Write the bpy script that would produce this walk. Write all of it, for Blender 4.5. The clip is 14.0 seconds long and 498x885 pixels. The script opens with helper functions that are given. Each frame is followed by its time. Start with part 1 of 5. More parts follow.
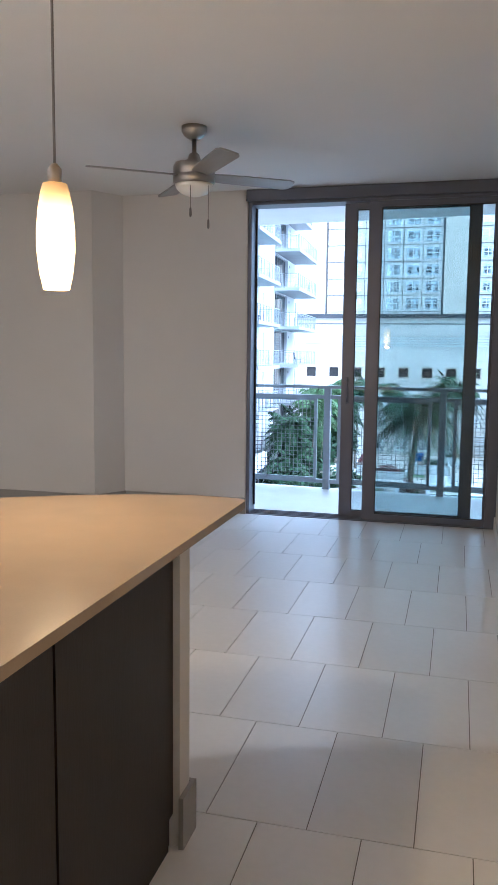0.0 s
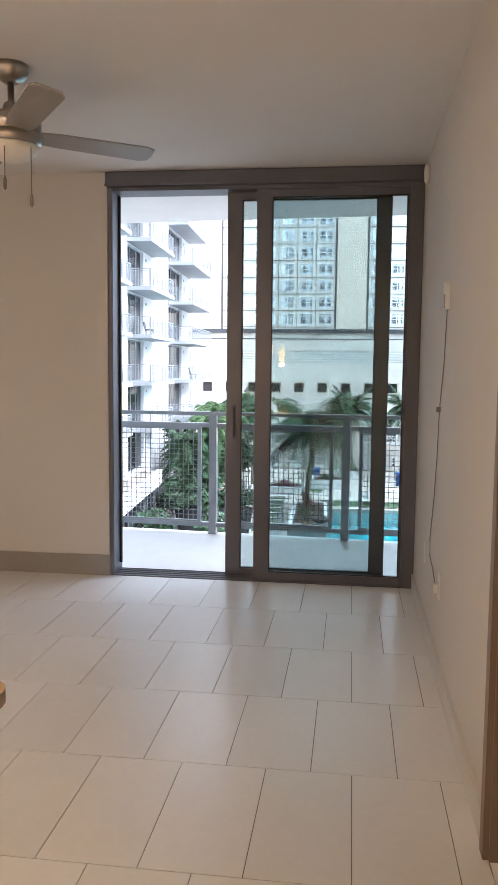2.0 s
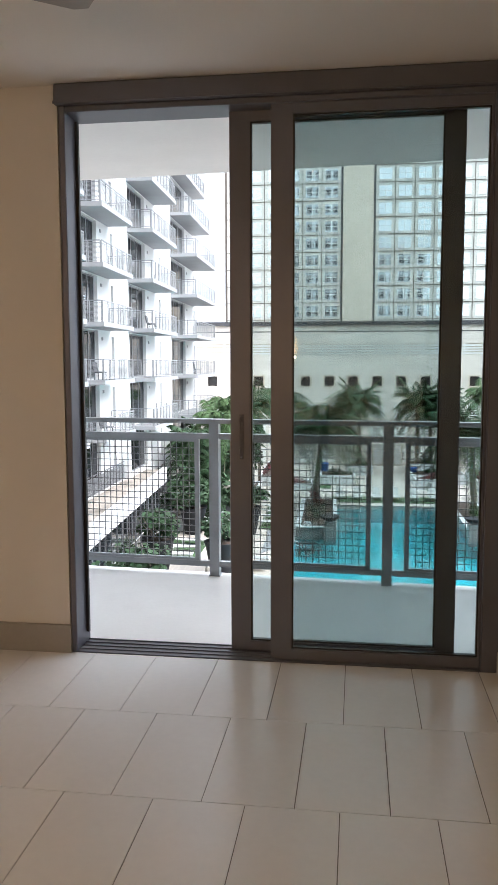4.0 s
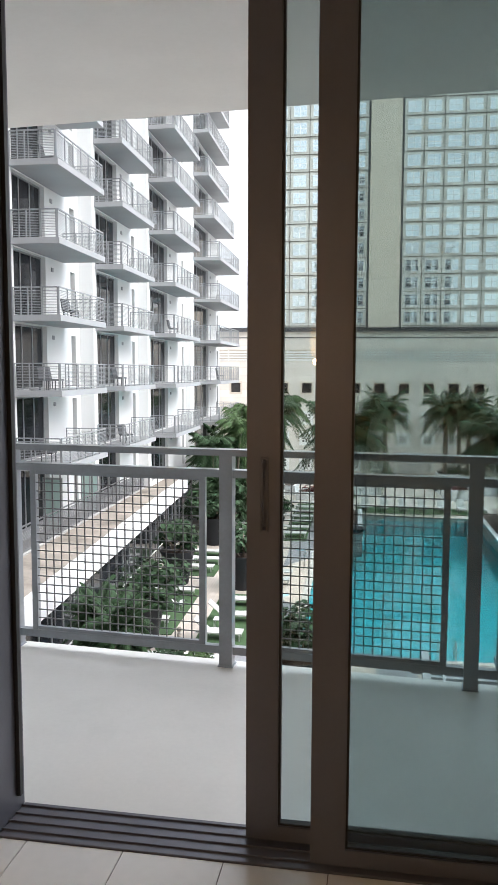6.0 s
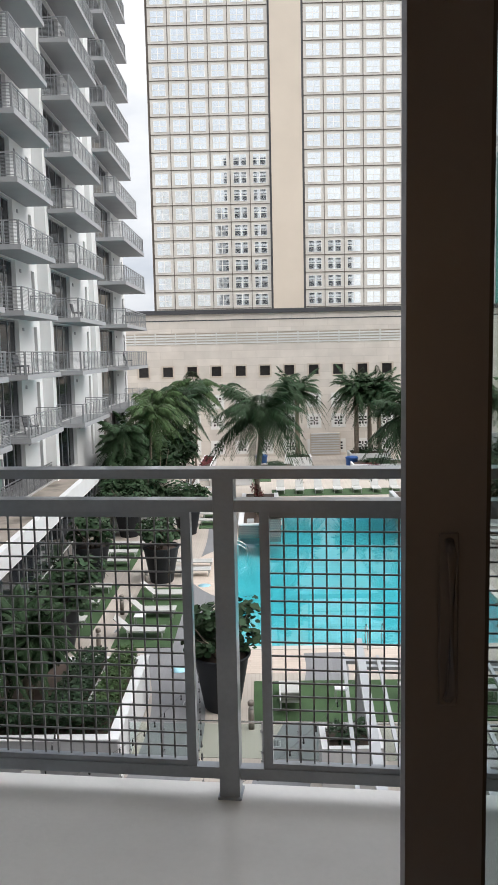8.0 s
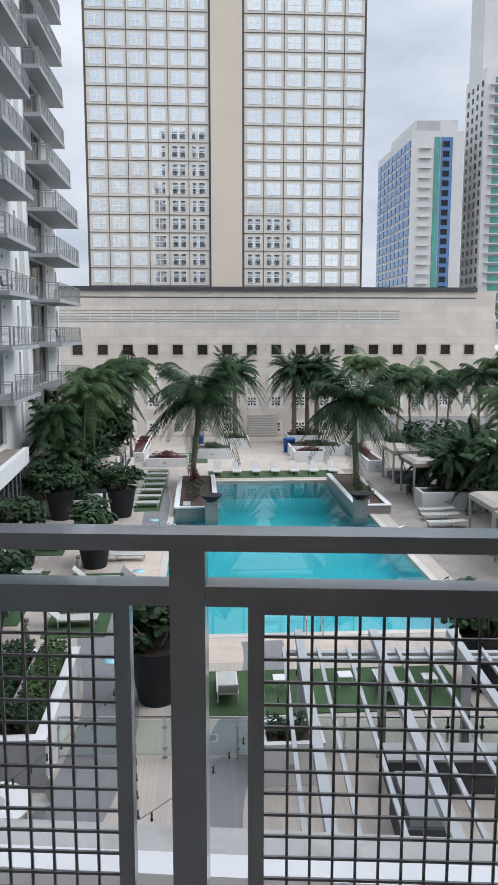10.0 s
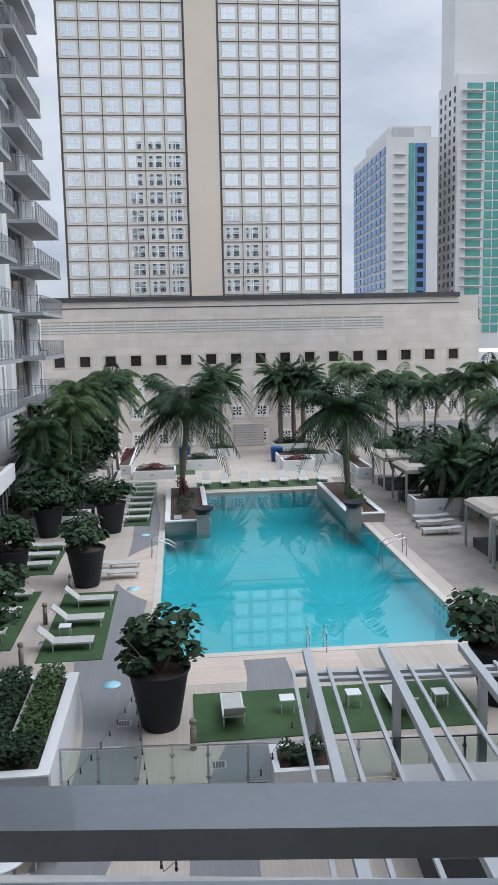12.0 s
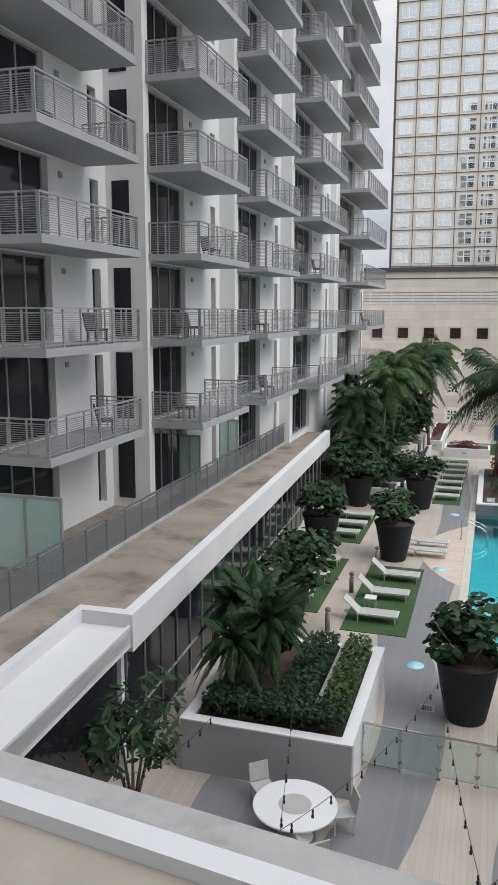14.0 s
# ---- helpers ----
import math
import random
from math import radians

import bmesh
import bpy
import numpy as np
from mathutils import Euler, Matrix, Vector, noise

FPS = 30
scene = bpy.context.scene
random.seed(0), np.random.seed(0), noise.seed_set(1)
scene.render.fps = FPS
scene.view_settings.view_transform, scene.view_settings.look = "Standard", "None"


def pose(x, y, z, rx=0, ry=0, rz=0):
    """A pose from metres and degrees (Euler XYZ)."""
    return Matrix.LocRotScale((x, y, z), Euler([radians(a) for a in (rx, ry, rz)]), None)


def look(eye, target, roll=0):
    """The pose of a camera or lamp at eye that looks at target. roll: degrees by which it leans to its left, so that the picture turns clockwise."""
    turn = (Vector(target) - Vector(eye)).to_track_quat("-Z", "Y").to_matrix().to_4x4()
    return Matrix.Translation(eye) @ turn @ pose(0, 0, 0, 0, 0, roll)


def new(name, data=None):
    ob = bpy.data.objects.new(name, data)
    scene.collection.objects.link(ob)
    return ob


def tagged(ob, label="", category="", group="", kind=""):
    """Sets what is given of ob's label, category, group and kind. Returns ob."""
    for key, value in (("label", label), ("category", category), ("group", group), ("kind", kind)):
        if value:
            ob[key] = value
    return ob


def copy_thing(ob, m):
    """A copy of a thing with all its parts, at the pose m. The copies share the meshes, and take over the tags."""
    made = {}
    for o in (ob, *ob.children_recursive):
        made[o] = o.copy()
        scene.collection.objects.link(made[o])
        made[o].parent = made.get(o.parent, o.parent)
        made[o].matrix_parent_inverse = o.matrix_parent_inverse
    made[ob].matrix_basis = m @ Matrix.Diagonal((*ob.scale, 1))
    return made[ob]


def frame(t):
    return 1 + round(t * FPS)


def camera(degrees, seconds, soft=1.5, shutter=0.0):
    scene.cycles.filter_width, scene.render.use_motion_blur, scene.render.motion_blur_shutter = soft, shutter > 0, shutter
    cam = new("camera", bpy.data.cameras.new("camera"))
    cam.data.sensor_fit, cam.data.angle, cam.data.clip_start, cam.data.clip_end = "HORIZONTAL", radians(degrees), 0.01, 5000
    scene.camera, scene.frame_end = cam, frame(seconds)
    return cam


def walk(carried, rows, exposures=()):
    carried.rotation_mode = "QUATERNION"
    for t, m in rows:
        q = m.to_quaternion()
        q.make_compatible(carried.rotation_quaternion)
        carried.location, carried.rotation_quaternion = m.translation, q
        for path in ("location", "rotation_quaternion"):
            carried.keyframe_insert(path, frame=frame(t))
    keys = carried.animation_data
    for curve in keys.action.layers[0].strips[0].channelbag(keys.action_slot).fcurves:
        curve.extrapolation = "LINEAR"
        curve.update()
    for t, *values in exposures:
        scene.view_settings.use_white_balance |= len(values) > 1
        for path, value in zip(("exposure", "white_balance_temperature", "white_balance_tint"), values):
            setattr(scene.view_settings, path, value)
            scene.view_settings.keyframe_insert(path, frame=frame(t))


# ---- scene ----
cam = camera(35.4, 14.0)
PATH = [
    (0, (1.52, -6.386, 1.365), (1.068, -4.45, 1.139), 0.6),
    (0.5, (1.458, -6.127, 1.427), (1.211, -4.161, 1.158), -0.4),
    (1, (1.49, -5.798, 1.4), (1.327, -3.817, 1.175), -0.2),
    (1.5, (1.534, -5.487, 1.43), (1.36, -3.505, 1.222), 1.0),
    (2, (1.459, -5.12, 1.422), (1.263, -3.139, 1.235), 0.6),
    (2.5, (1.428, -4.747, 1.412), (1.205, -2.768, 1.229), -0.2),
    (3, (1.394, -4.361, 1.423), (1.165, -2.382, 1.241), 0.1),
    (3.2, (1.362, -4.211, 1.422), (1.147, -2.232, 1.237), 0.0),
    (5.5, (1.172, -2.461, 1.423), (0.958, -0.485, 1.206), -0.3),
    (6, (1.097, -2.114, 1.432), (0.826, -0.141, 1.245), 0.2),
    (6.5, (0.96, -1.792, 1.446), (0.749, 0.19, 1.28), -0.8),
    (7, (0.865, -1.449, 1.411), (0.741, 0.539, 1.229), -1.5),
    (7.5, (0.76, -1.132, 1.402), (0.652, 0.853, 1.186), -0.8),
    (8, (0.614, -0.824, 1.402), (0.577, 1.163, 1.172), -1.2),
    (8.5, (0.546, -0.555, 1.395), (0.618, 1.429, 1.152), -1.9),
    (8.7, (0.546, -0.433, 1.387), (0.638, 1.547, 1.122), -1.9),
    (11, (0.351, 0.513, 1.456), (0.484, 2.488, 1.17), 0.8),
    (11.5, (0.147, 0.702, 1.478), (0.341, 2.671, 1.189), -1.1),
    (12, (0.001, 0.924, 1.478), (0.177, 2.899, 1.214), -1.2),
    (12.5, (-0.149, 1.173, 1.458), (-0.159, 3.156, 1.195), -0.0),
    (13, (-0.431, 1.37, 1.456), (-0.618, 3.339, 1.161), 0.5),
    (13.5, (-0.608, 1.454, 1.493), (-0.958, 3.396, 1.169), 0.4),
    (14, (-0.62, 1.453, 1.546), (-1.204, 3.337, 1.215), 0.1),
]
# the clip's camera adapts from the dim room to the bright courtyard
EXPOSURES = [(0, 2.05, 4430, 5), (0.5, 2.05, 4700, 7), (1.5, 2.17, 5300, 10), (2.5, 1.88, 5650, 10), (3.0, 1.78, 5800, 10), (5.5, 1.32, 6300, 10), (7.0, 0.75, 6400, 10), (8.0, 0.3, 6500, 10),
             (8.7, 0.12, 6400, 10), (11.0, -0.05, 5900, 10), (12.5, -0.15, 5900, 10), (13.2, -0.1, 6200, 10), (14.0, -0.05, 6400, 10)]
walk(cam, [(t, look(eye, target, roll)) for t, eye, target, roll in PATH], EXPOSURES)

# ---- world and lights ----
world = bpy.data.worlds.new("overcast_sky")
scene.world = world
world.use_nodes = True
wn, wl = world.node_tree.nodes, world.node_tree.links
wn.clear()
w_out = wn.new("ShaderNodeOutputWorld")
w_bg = wn.new("ShaderNodeBackground")
w_sky = wn.new("ShaderNodeTexSky")
w_sky.sky_type = "NISHITA"
w_sky.sun_disc = False
w_sky.sun_elevation, w_sky.sun_rotation = radians(46), radians(110)
w_sky.dust_density = 4.0
w_scale = wn.new("ShaderNodeVectorMath")
w_scale.operation = "SCALE"
w_scale.inputs["Scale"].default_value = 0.09
w_co = wn.new("ShaderNodeTexCoord")
w_map = wn.new("ShaderNodeMapping")
w_map.inputs["Scale"].default_value = (1.2, 1.2, 3.2)
w_noise = wn.new("ShaderNodeTexNoise")
w_noise.inputs["Scale"].default_value = 2.6
w_noise.inputs["Detail"].default_value = 6.0
w_noise.inputs["Roughness"].default_value = 0.55
w_ramp = wn.new("ShaderNodeValToRGB")
w_ramp.color_ramp.elements[0].position, w_ramp.color_ramp.elements[0].color = 0.32, (0.60, 0.645, 0.72, 1)
w_ramp.color_ramp.elements[1].position, w_ramp.color_ramp.elements[1].color = 0.68, (1.0, 1.0, 1.0, 1)
w_mix = wn.new("ShaderNodeMixRGB")
w_mix.inputs["Fac"].default_value = 0.86
wl.new(w_sky.outputs[0], w_scale.inputs[0])
wl.new(w_co.outputs["Generated"], w_map.inputs[0])
wl.new(w_map.outputs[0], w_noise.inputs["Vector"])
wl.new(w_noise.outputs["Fac"], w_ramp.inputs[0])
wl.new(w_scale.outputs[0], w_mix.inputs[1])
wl.new(w_ramp.outputs[0], w_mix.inputs[2])
# an overcast sky is brightest overhead
w_sep = wn.new("ShaderNodeSeparateXYZ")
w_zen = wn.new("ShaderNodeMapRange")
w_zen.interpolation_type = "SMOOTHSTEP"
w_zen.inputs["From Min"].default_value, w_zen.inputs["From Max"].default_value = 0.3, 1.0
w_zen.inputs["To Min"].default_value, w_zen.inputs["To Max"].default_value = 1.0, 3.4
w_up = wn.new("ShaderNodeVectorMath")
w_up.operation = "SCALE"
wl.new(w_co.outputs["Generated"], w_sep.inputs[0])
wl.new(w_sep.outputs["Z"], w_zen.inputs["Value"])
wl.new(w_mix.outputs[0], w_up.inputs[0])
wl.new(w_zen.outputs[0], w_up.inputs["Scale"])
wl.new(w_up.outputs[0], w_bg.inputs["Color"])
w_bg.inputs["Strength"].default_value = 1.0
wl.new(w_bg.outputs[0], w_out.inputs[0])

sun_data = bpy.data.lights.new("sun", "SUN")
sun_data.energy, sun_data.angle, sun_data.color = 1.5, radians(45), (1.0, 0.97, 0.93)
sun_ob = new("sun", sun_data)
sun_ob.matrix_world = look((70, 5, 62), (5, 30, -9))

# ---- materials ----
def material(name, color, rough=0.6, metal=0.0, vary=0.12, scale=3.0, grain=40.0, bump=0.05, per_object=0.0, stretch=(1, 1, 1), dark=None, amount=0.0):
    """A surface with two scales of variation: broad stains and fine grain."""
    m = bpy.data.materials.new(name)
    m.use_nodes = True
    n, l = m.node_tree.nodes, m.node_tree.links
    b = n["Principled BSDF"]
    b.inputs["Roughness"].default_value = rough
    b.inputs["Metallic"].default_value = metal
    co = n.new("ShaderNodeTexCoord")
    mp = n.new("ShaderNodeMapping")
    mp.inputs["Scale"].default_value = stretch
    l.new(co.outputs["Object"], mp.inputs[0])
    big = n.new("ShaderNodeTexNoise")
    big.inputs["Scale"].default_value = scale
    big.inputs["Detail"].default_value = 5
    fine = n.new("ShaderNodeTexNoise")
    fine.inputs["Scale"].default_value = grain
    fine.inputs["Detail"].default_value = 3
    l.new(mp.outputs[0], big.inputs["Vector"])
    l.new(mp.outputs[0], fine.inputs["Vector"])
    add = n.new("ShaderNodeMath")
    add.operation = "MULTIPLY_ADD"
    add.inputs[1].default_value = 0.35
    l.new(fine.outputs["Fac"], add.inputs[0])
    l.new(big.outputs["Fac"], add.inputs[2])
    rng = n.new("ShaderNodeMapRange")
    rng.inputs["From Min"].default_value, rng.inputs["From Max"].default_value = 0.4, 0.95
    rng.inputs["To Min"].default_value, rng.inputs["To Max"].default_value = 1 - vary, 1 + vary
    l.new(add.outputs[0], rng.inputs["Value"])
    hsv = n.new("ShaderNodeHueSaturation")
    hsv.inputs["Color"].default_value = (*color, 1)
    value = rng.outputs[0]
    if per_object:
        info = n.new("ShaderNodeObjectInfo")
        pr = n.new("ShaderNodeMapRange")
        pr.inputs["To Min"].default_value, pr.inputs["To Max"].default_value = 1 - per_object, 1 + per_object
        l.new(info.outputs["Random"], pr.inputs["Value"])
        mul = n.new("ShaderNodeMath")
        mul.operation = "MULTIPLY"
        l.new(value, mul.inputs[0])
        l.new(pr.outputs[0], mul.inputs[1])
        value = mul.outputs[0]
    l.new(value, hsv.inputs["Value"])
    color_out = hsv.outputs[0]
    if dark:
        st = n.new("ShaderNodeTexNoise")
        st.inputs["Scale"].default_value = scale * 0.6
        st.inputs["Detail"].default_value = 8
        st.inputs["Roughness"].default_value = 0.65
        l.new(mp.outputs[0], st.inputs["Vector"])
        sr = n.new("ShaderNodeMapRange")
        sr.inputs["From Min"].default_value, sr.inputs["From Max"].default_value = 0.5, 0.68
        sr.inputs["To Max"].default_value = amount
        l.new(st.outputs["Fac"], sr.inputs["Value"])
        mx = n.new("ShaderNodeMixRGB")
        mx.inputs[2].default_value = (*dark, 1)
        l.new(sr.outputs[0], mx.inputs[0])
        l.new(color_out, mx.inputs[1])
        color_out = mx.outputs[0]
    l.new(color_out, b.inputs["Base Color"])
    if bump:
        bp = n.new("ShaderNodeBump")
        bp.inputs["Strength"].default_value = bump
        bp.inputs["Distance"].default_value = 0.01
        l.new(fine.outputs["Fac"], bp.inputs["Height"])
        l.new(bp.outputs[0], b.inputs["Normal"])
    return m


def leaf_material(name, color, vary=0.35):
    m = bpy.data.materials.new(name)
    m.use_nodes = True
    n, l = m.node_tree.nodes, m.node_tree.links
    b = n["Principled BSDF"]
    b.inputs["Roughness"].default_value = 0.6
    b.inputs["Specular IOR Level"].default_value = 0.16
    geo = n.new("ShaderNodeNewGeometry")
    rng = n.new("ShaderNodeMapRange")
    rng.inputs["To Min"].default_value, rng.inputs["To Max"].default_value = 1 - vary, 1 + vary
    l.new(geo.outputs["Random Per Island"], rng.inputs["Value"])
    hue = n.new("ShaderNodeMapRange")
    hue.inputs["To Min"].default_value, hue.inputs["To Max"].default_value = 0.48, 0.515
    l.new(geo.outputs["Random Per Island"], hue.inputs["Value"])
    hsv = n.new("ShaderNodeHueSaturation")
    hsv.inputs["Color"].default_value = (*color, 1)
    l.new(rng.outputs[0], hsv.inputs["Value"])
    l.new(hue.outputs[0], hsv.inputs["Hue"])
    l.new(hsv.outputs[0], b.inputs["Base Color"])
    b.inputs["Subsurface Weight"].default_value = 0.0
    return m


def glass_material(name, tint, ior=1.45):
    m = bpy.data.materials.new(name)
    m.use_nodes = True
    n, l = m.node_tree.nodes, m.node_tree.links
    n.clear()
    out = n.new("ShaderNodeOutputMaterial")
    tr = n.new("ShaderNodeBsdfTransparent")
    tr.inputs["Color"].default_value = (*tint, 1)
    gl = n.new("ShaderNodeBsdfGlossy")
    gl.inputs["Roughness"].default_value = 0.01
    fr = n.new("ShaderNodeFresnel")
    fr.inputs["IOR"].default_value = ior
    mx = n.new("ShaderNodeMixShader")
    l.new(fr.outputs[0], mx.inputs[0])
    l.new(tr.outputs[0], mx.inputs[1])
    l.new(gl.outputs[0], mx.inputs[2])
    l.new(mx.outputs[0], out.inputs[0])
    return m


def water_material(name):
    m = glass_material(name, (0.64, 0.93, 0.95), 1.95)
    n, l = m.node_tree.nodes, m.node_tree.links
    co = n.new("ShaderNodeTexCoord")
    nz = n.new("ShaderNodeTexNoise")
    nz.inputs["Scale"].default_value = 0.9
    nz.inputs["Detail"].default_value = 2
    l.new(co.outputs["Object"], nz.inputs["Vector"])
    bp = n.new("ShaderNodeBump")
    bp.inputs["Strength"].default_value = 0.035
    bp.inputs["Distance"].default_value = 0.1
    l.new(nz.outputs["Fac"], bp.inputs["Height"])
    for k in n:
        if k.bl_idname in ("ShaderNodeBsdfGlossy", "ShaderNodeFresnel"):
            l.new(bp.outputs[0], k.inputs["Normal"])
    return m


def glow_material(name, color, strength):
    m = bpy.data.materials.new(name)
    m.use_nodes = True
    b = m.node_tree.nodes["Principled BSDF"]
    b.inputs["Base Color"].default_value = (*color, 1)
    b.inputs["Emission Color"].default_value = (*color, 1)
    b.inputs["Emission Strength"].default_value = strength
    return m


def lined_material(name, color, line, pitch_x, pitch_y, width=0.02, rough=0.7, offset=0.5, flat=True):
    """Stone or boards with fine joints in real size; pitch in metres."""
    m = material(name, color, rough, vary=0.1, scale=0.6, grain=18)
    n, l = m.node_tree.nodes, m.node_tree.links
    b = n["Principled BSDF"]
    src = b.inputs["Base Color"].links[0].from_socket
    co = n.new("ShaderNodeTexCoord")
    vec = co.outputs["Object"]
    if not flat:
        sep, comb = n.new("ShaderNodeSeparateXYZ"), n.new("ShaderNodeCombineXYZ")
        l.new(vec, sep.inputs[0])
        l.new(sep.outputs["X"], comb.inputs["X"])
        l.new(sep.outputs["Z"], comb.inputs["Y"])
        vec = comb.outputs[0]
    br = n.new("ShaderNodeTexBrick")
    br.offset = offset
    br.inputs["Scale"].default_value = 1.0
    br.inputs["Brick Width"].default_value = pitch_x
    br.inputs["Row Height"].default_value = pitch_y
    br.inputs["Mortar Size"].default_value = width
    br.inputs["Mortar Smooth"].default_value = 0.1
    br.inputs["Color1"].default_value = (1, 1, 1, 1)
    br.inputs["Color2"].default_value = (0.9, 0.9, 0.9, 1)
    br.inputs["Mortar"].default_value = (*[a / c for a, c in zip(line, color)], 1)
    l.new(vec, br.inputs["Vector"])
    mx = n.new("ShaderNodeMixRGB")
    mx.blend_type = "MULTIPLY"
    mx.inputs[0].default_value = 1
    l.new(src, mx.inputs[1])
    l.new(br.outputs["Color"], mx.inputs[2])
    l.new(mx.outputs[0], b.inputs["Base Color"])
    return m


M_WALL = material("painted_wall", (0.62, 0.60, 0.57), 0.75, vary=0.03, scale=1.2, grain=160, bump=0.08)
M_CEIL = material("painted_ceiling", (0.74, 0.73, 0.71), 0.85, vary=0.03, scale=0.8, grain=120, bump=0.1)
M_TILE = material("porcelain_tile", (0.74, 0.73, 0.715), 0.27, vary=0.06, scale=1.4, grain=30, bump=0.015, per_object=0.035)
M_GROUT = material("grout", (0.16, 0.15, 0.135), 0.9, vary=0.15, scale=8)
M_BASE = material("tile_baseboard", (0.30, 0.285, 0.265), 0.45, vary=0.08, scale=3)
M_BASE_W = material("painted_baseboard", (0.62, 0.60, 0.57), 0.5, vary=0.04)
M_ALU = material("window_aluminium", (0.125, 0.128, 0.155), 0.40, metal=0.3, vary=0.06, scale=4, grain=90, bump=0.02)
M_RUBBER = material("black_gasket", (0.02, 0.02, 0.022), 0.5, vary=0.1)
M_GLASS = glass_material("tinted_glass", (0.735, 0.785, 0.785))
M_CLEAR = glass_material("clear_glass", (0.86, 0.92, 0.90))
M_RAIL = material("painted_steel_rail", (0.25, 0.275, 0.305), 0.28, metal=0.1, vary=0.16, scale=5, grain=60, bump=0.04)
M_RAIL.node_tree.nodes["Principled BSDF"].inputs["Coat Weight"].default_value = 0.5
M_WIRE = material("steel_wire_mesh", (0.16, 0.16, 0.165), 0.4, metal=0.5, vary=0.08)
M_BALC = material("balcony_coating", (0.69, 0.672, 0.645), 0.38, vary=0.06, scale=1.5, grain=55, bump=0.06, dark=(0.48, 0.465, 0.44), amount=0.35)
M_SOFFIT = material("soffit_paint", (0.72, 0.715, 0.71), 0.85, vary=0.04)
M_CASING = material("door_casing_paint", (0.22, 0.165, 0.12), 0.45, vary=0.04)
M_DOOR = material("door_paint", (0.30, 0.24, 0.18), 0.45, vary=0.04)
M_CAB = material("dark_wood_laminate", (0.016, 0.0105, 0.007), 0.5, vary=0.25, scale=2, grain=30, stretch=(8, 8, 0.6), bump=0.05)
# the pendant's orange light is mixed into the pale quartz colour
M_TOP = material("amber_lit_quartz", (0.36, 0.265, 0.16), 0.26, vary=0.06, scale=5, grain=220, bump=0.0)
M_STEEL = material("brushed_nickel", (0.42, 0.39, 0.36), 0.28, metal=1.0, vary=0.06, grain=80)
M_BLADE = material("fan_blade_finish", (0.30, 0.29, 0.275), 0.4, metal=0.3, vary=0.08, stretch=(1, 6, 1))
M_BOWL = material("frosted_bowl", (0.78, 0.76, 0.72), 0.35, vary=0.02)
M_PLASTIC = material("white_plastic", (0.75, 0.74, 0.71), 0.4, vary=0.03)
M_CORD = material("grey_cord", (0.2, 0.19, 0.18), 0.6)
M_SHADE = glow_material("lit_pendant_glass", (1.0, 0.52, 0.14), 1.0)
# the bulb sits low in the shade: the glass glows most near it and amber towards the cap
sn, sl_ = M_SHADE.node_tree.nodes, M_SHADE.node_tree.links
s_co, s_sep, s_rng = sn.new("ShaderNodeTexCoord"), sn.new("ShaderNodeSeparateXYZ"), sn.new("ShaderNodeMapRange")
s_rng.interpolation_type = "SMOOTHSTEP"
s_rng.inputs["From Min"].default_value, s_rng.inputs["From Max"].default_value = 1.825, 1.635
s_rng.inputs["To Min"].default_value, s_rng.inputs["To Max"].default_value = 0.12, 3.6
sl_.new(s_co.outputs["Object"], s_sep.inputs[0])
sl_.new(s_sep.outputs["Z"], s_rng.inputs["Value"])
sl_.new(s_rng.outputs[0], sn["Principled BSDF"].inputs["Emission Strength"])
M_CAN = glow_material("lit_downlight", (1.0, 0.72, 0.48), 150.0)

M_DECK = lined_material("grooved_deck", (0.43, 0.38, 0.33), (0.375, 0.33, 0.285), 0.13, 400.0, 0.01)
M_DECK_G = lined_material("grey_deck_band", (0.20, 0.20, 0.208), (0.18, 0.18, 0.188), 0.13, 400.0, 0.01)
M_PATIO = material("patio_concrete", (0.36, 0.345, 0.33), 0.7, vary=0.12, scale=0.8, grain=20, dark=(0.24, 0.23, 0.22), amount=0.4)
M_SAND = lined_material("sand_pavers", (0.54, 0.455, 0.385), (0.46, 0.38, 0.31), 1.2, 0.2, 0.015)
M_WALK = material("mottled_stone_walk", (0.25, 0.222, 0.197), 0.75, vary=0.2, scale=0.9, grain=16, dark=(0.15, 0.13, 0.115), amount=0.7)
M_COPING = material("pool_coping", (0.50, 0.46, 0.41), 0.55, vary=0.1, scale=1)
M_BASIN = material("pool_plaster", (0.15, 0.62, 0.68), 0.5, vary=0.08, scale=0.3, grain=3, bump=0)
M_WATER = water_material("pool_water")
M_MOSAIC = lined_material("mosaic_tile", (0.30, 0.28, 0.26), (0.16, 0.15, 0.15), 0.11, 0.11, 0.02, 0.3, flat=False)
M_WHITE = material("white_stucco", (0.64, 0.645, 0.65), 0.8, vary=0.05, scale=0.7, grain=30, bump=0.1, dark=(0.55, 0.55, 0.54), amount=0.25)
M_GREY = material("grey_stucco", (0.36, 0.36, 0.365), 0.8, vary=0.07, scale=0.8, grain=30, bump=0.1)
M_TOWER = material("tower_white_paint", (0.715, 0.72, 0.72), 0.8, vary=0.05, scale=0.3, grain=20, bump=0.06)
# slab grey is set darker to stand in for shaded balcony undersides
M_SLAB = material("shade_darkened_concrete", (0.33, 0.335, 0.345), 0.8, vary=0.08, scale=0.6, grain=20)
M_RAILFAR = material("grey_metal_rail", (0.30, 0.31, 0.32), 0.45, metal=0.2, vary=0.05)
M_DARKGL = material("dark_window_glass", (0.022, 0.025, 0.03), 0.06, vary=0.3, scale=0.4, bump=0)
M_DARKGL.node_tree.nodes["Principled BSDF"].inputs["Specular IOR Level"].default_value = 0.22
M_FROST = material("frosted_glass_panel", (0.42, 0.56, 0.53), 0.35, vary=0.05)
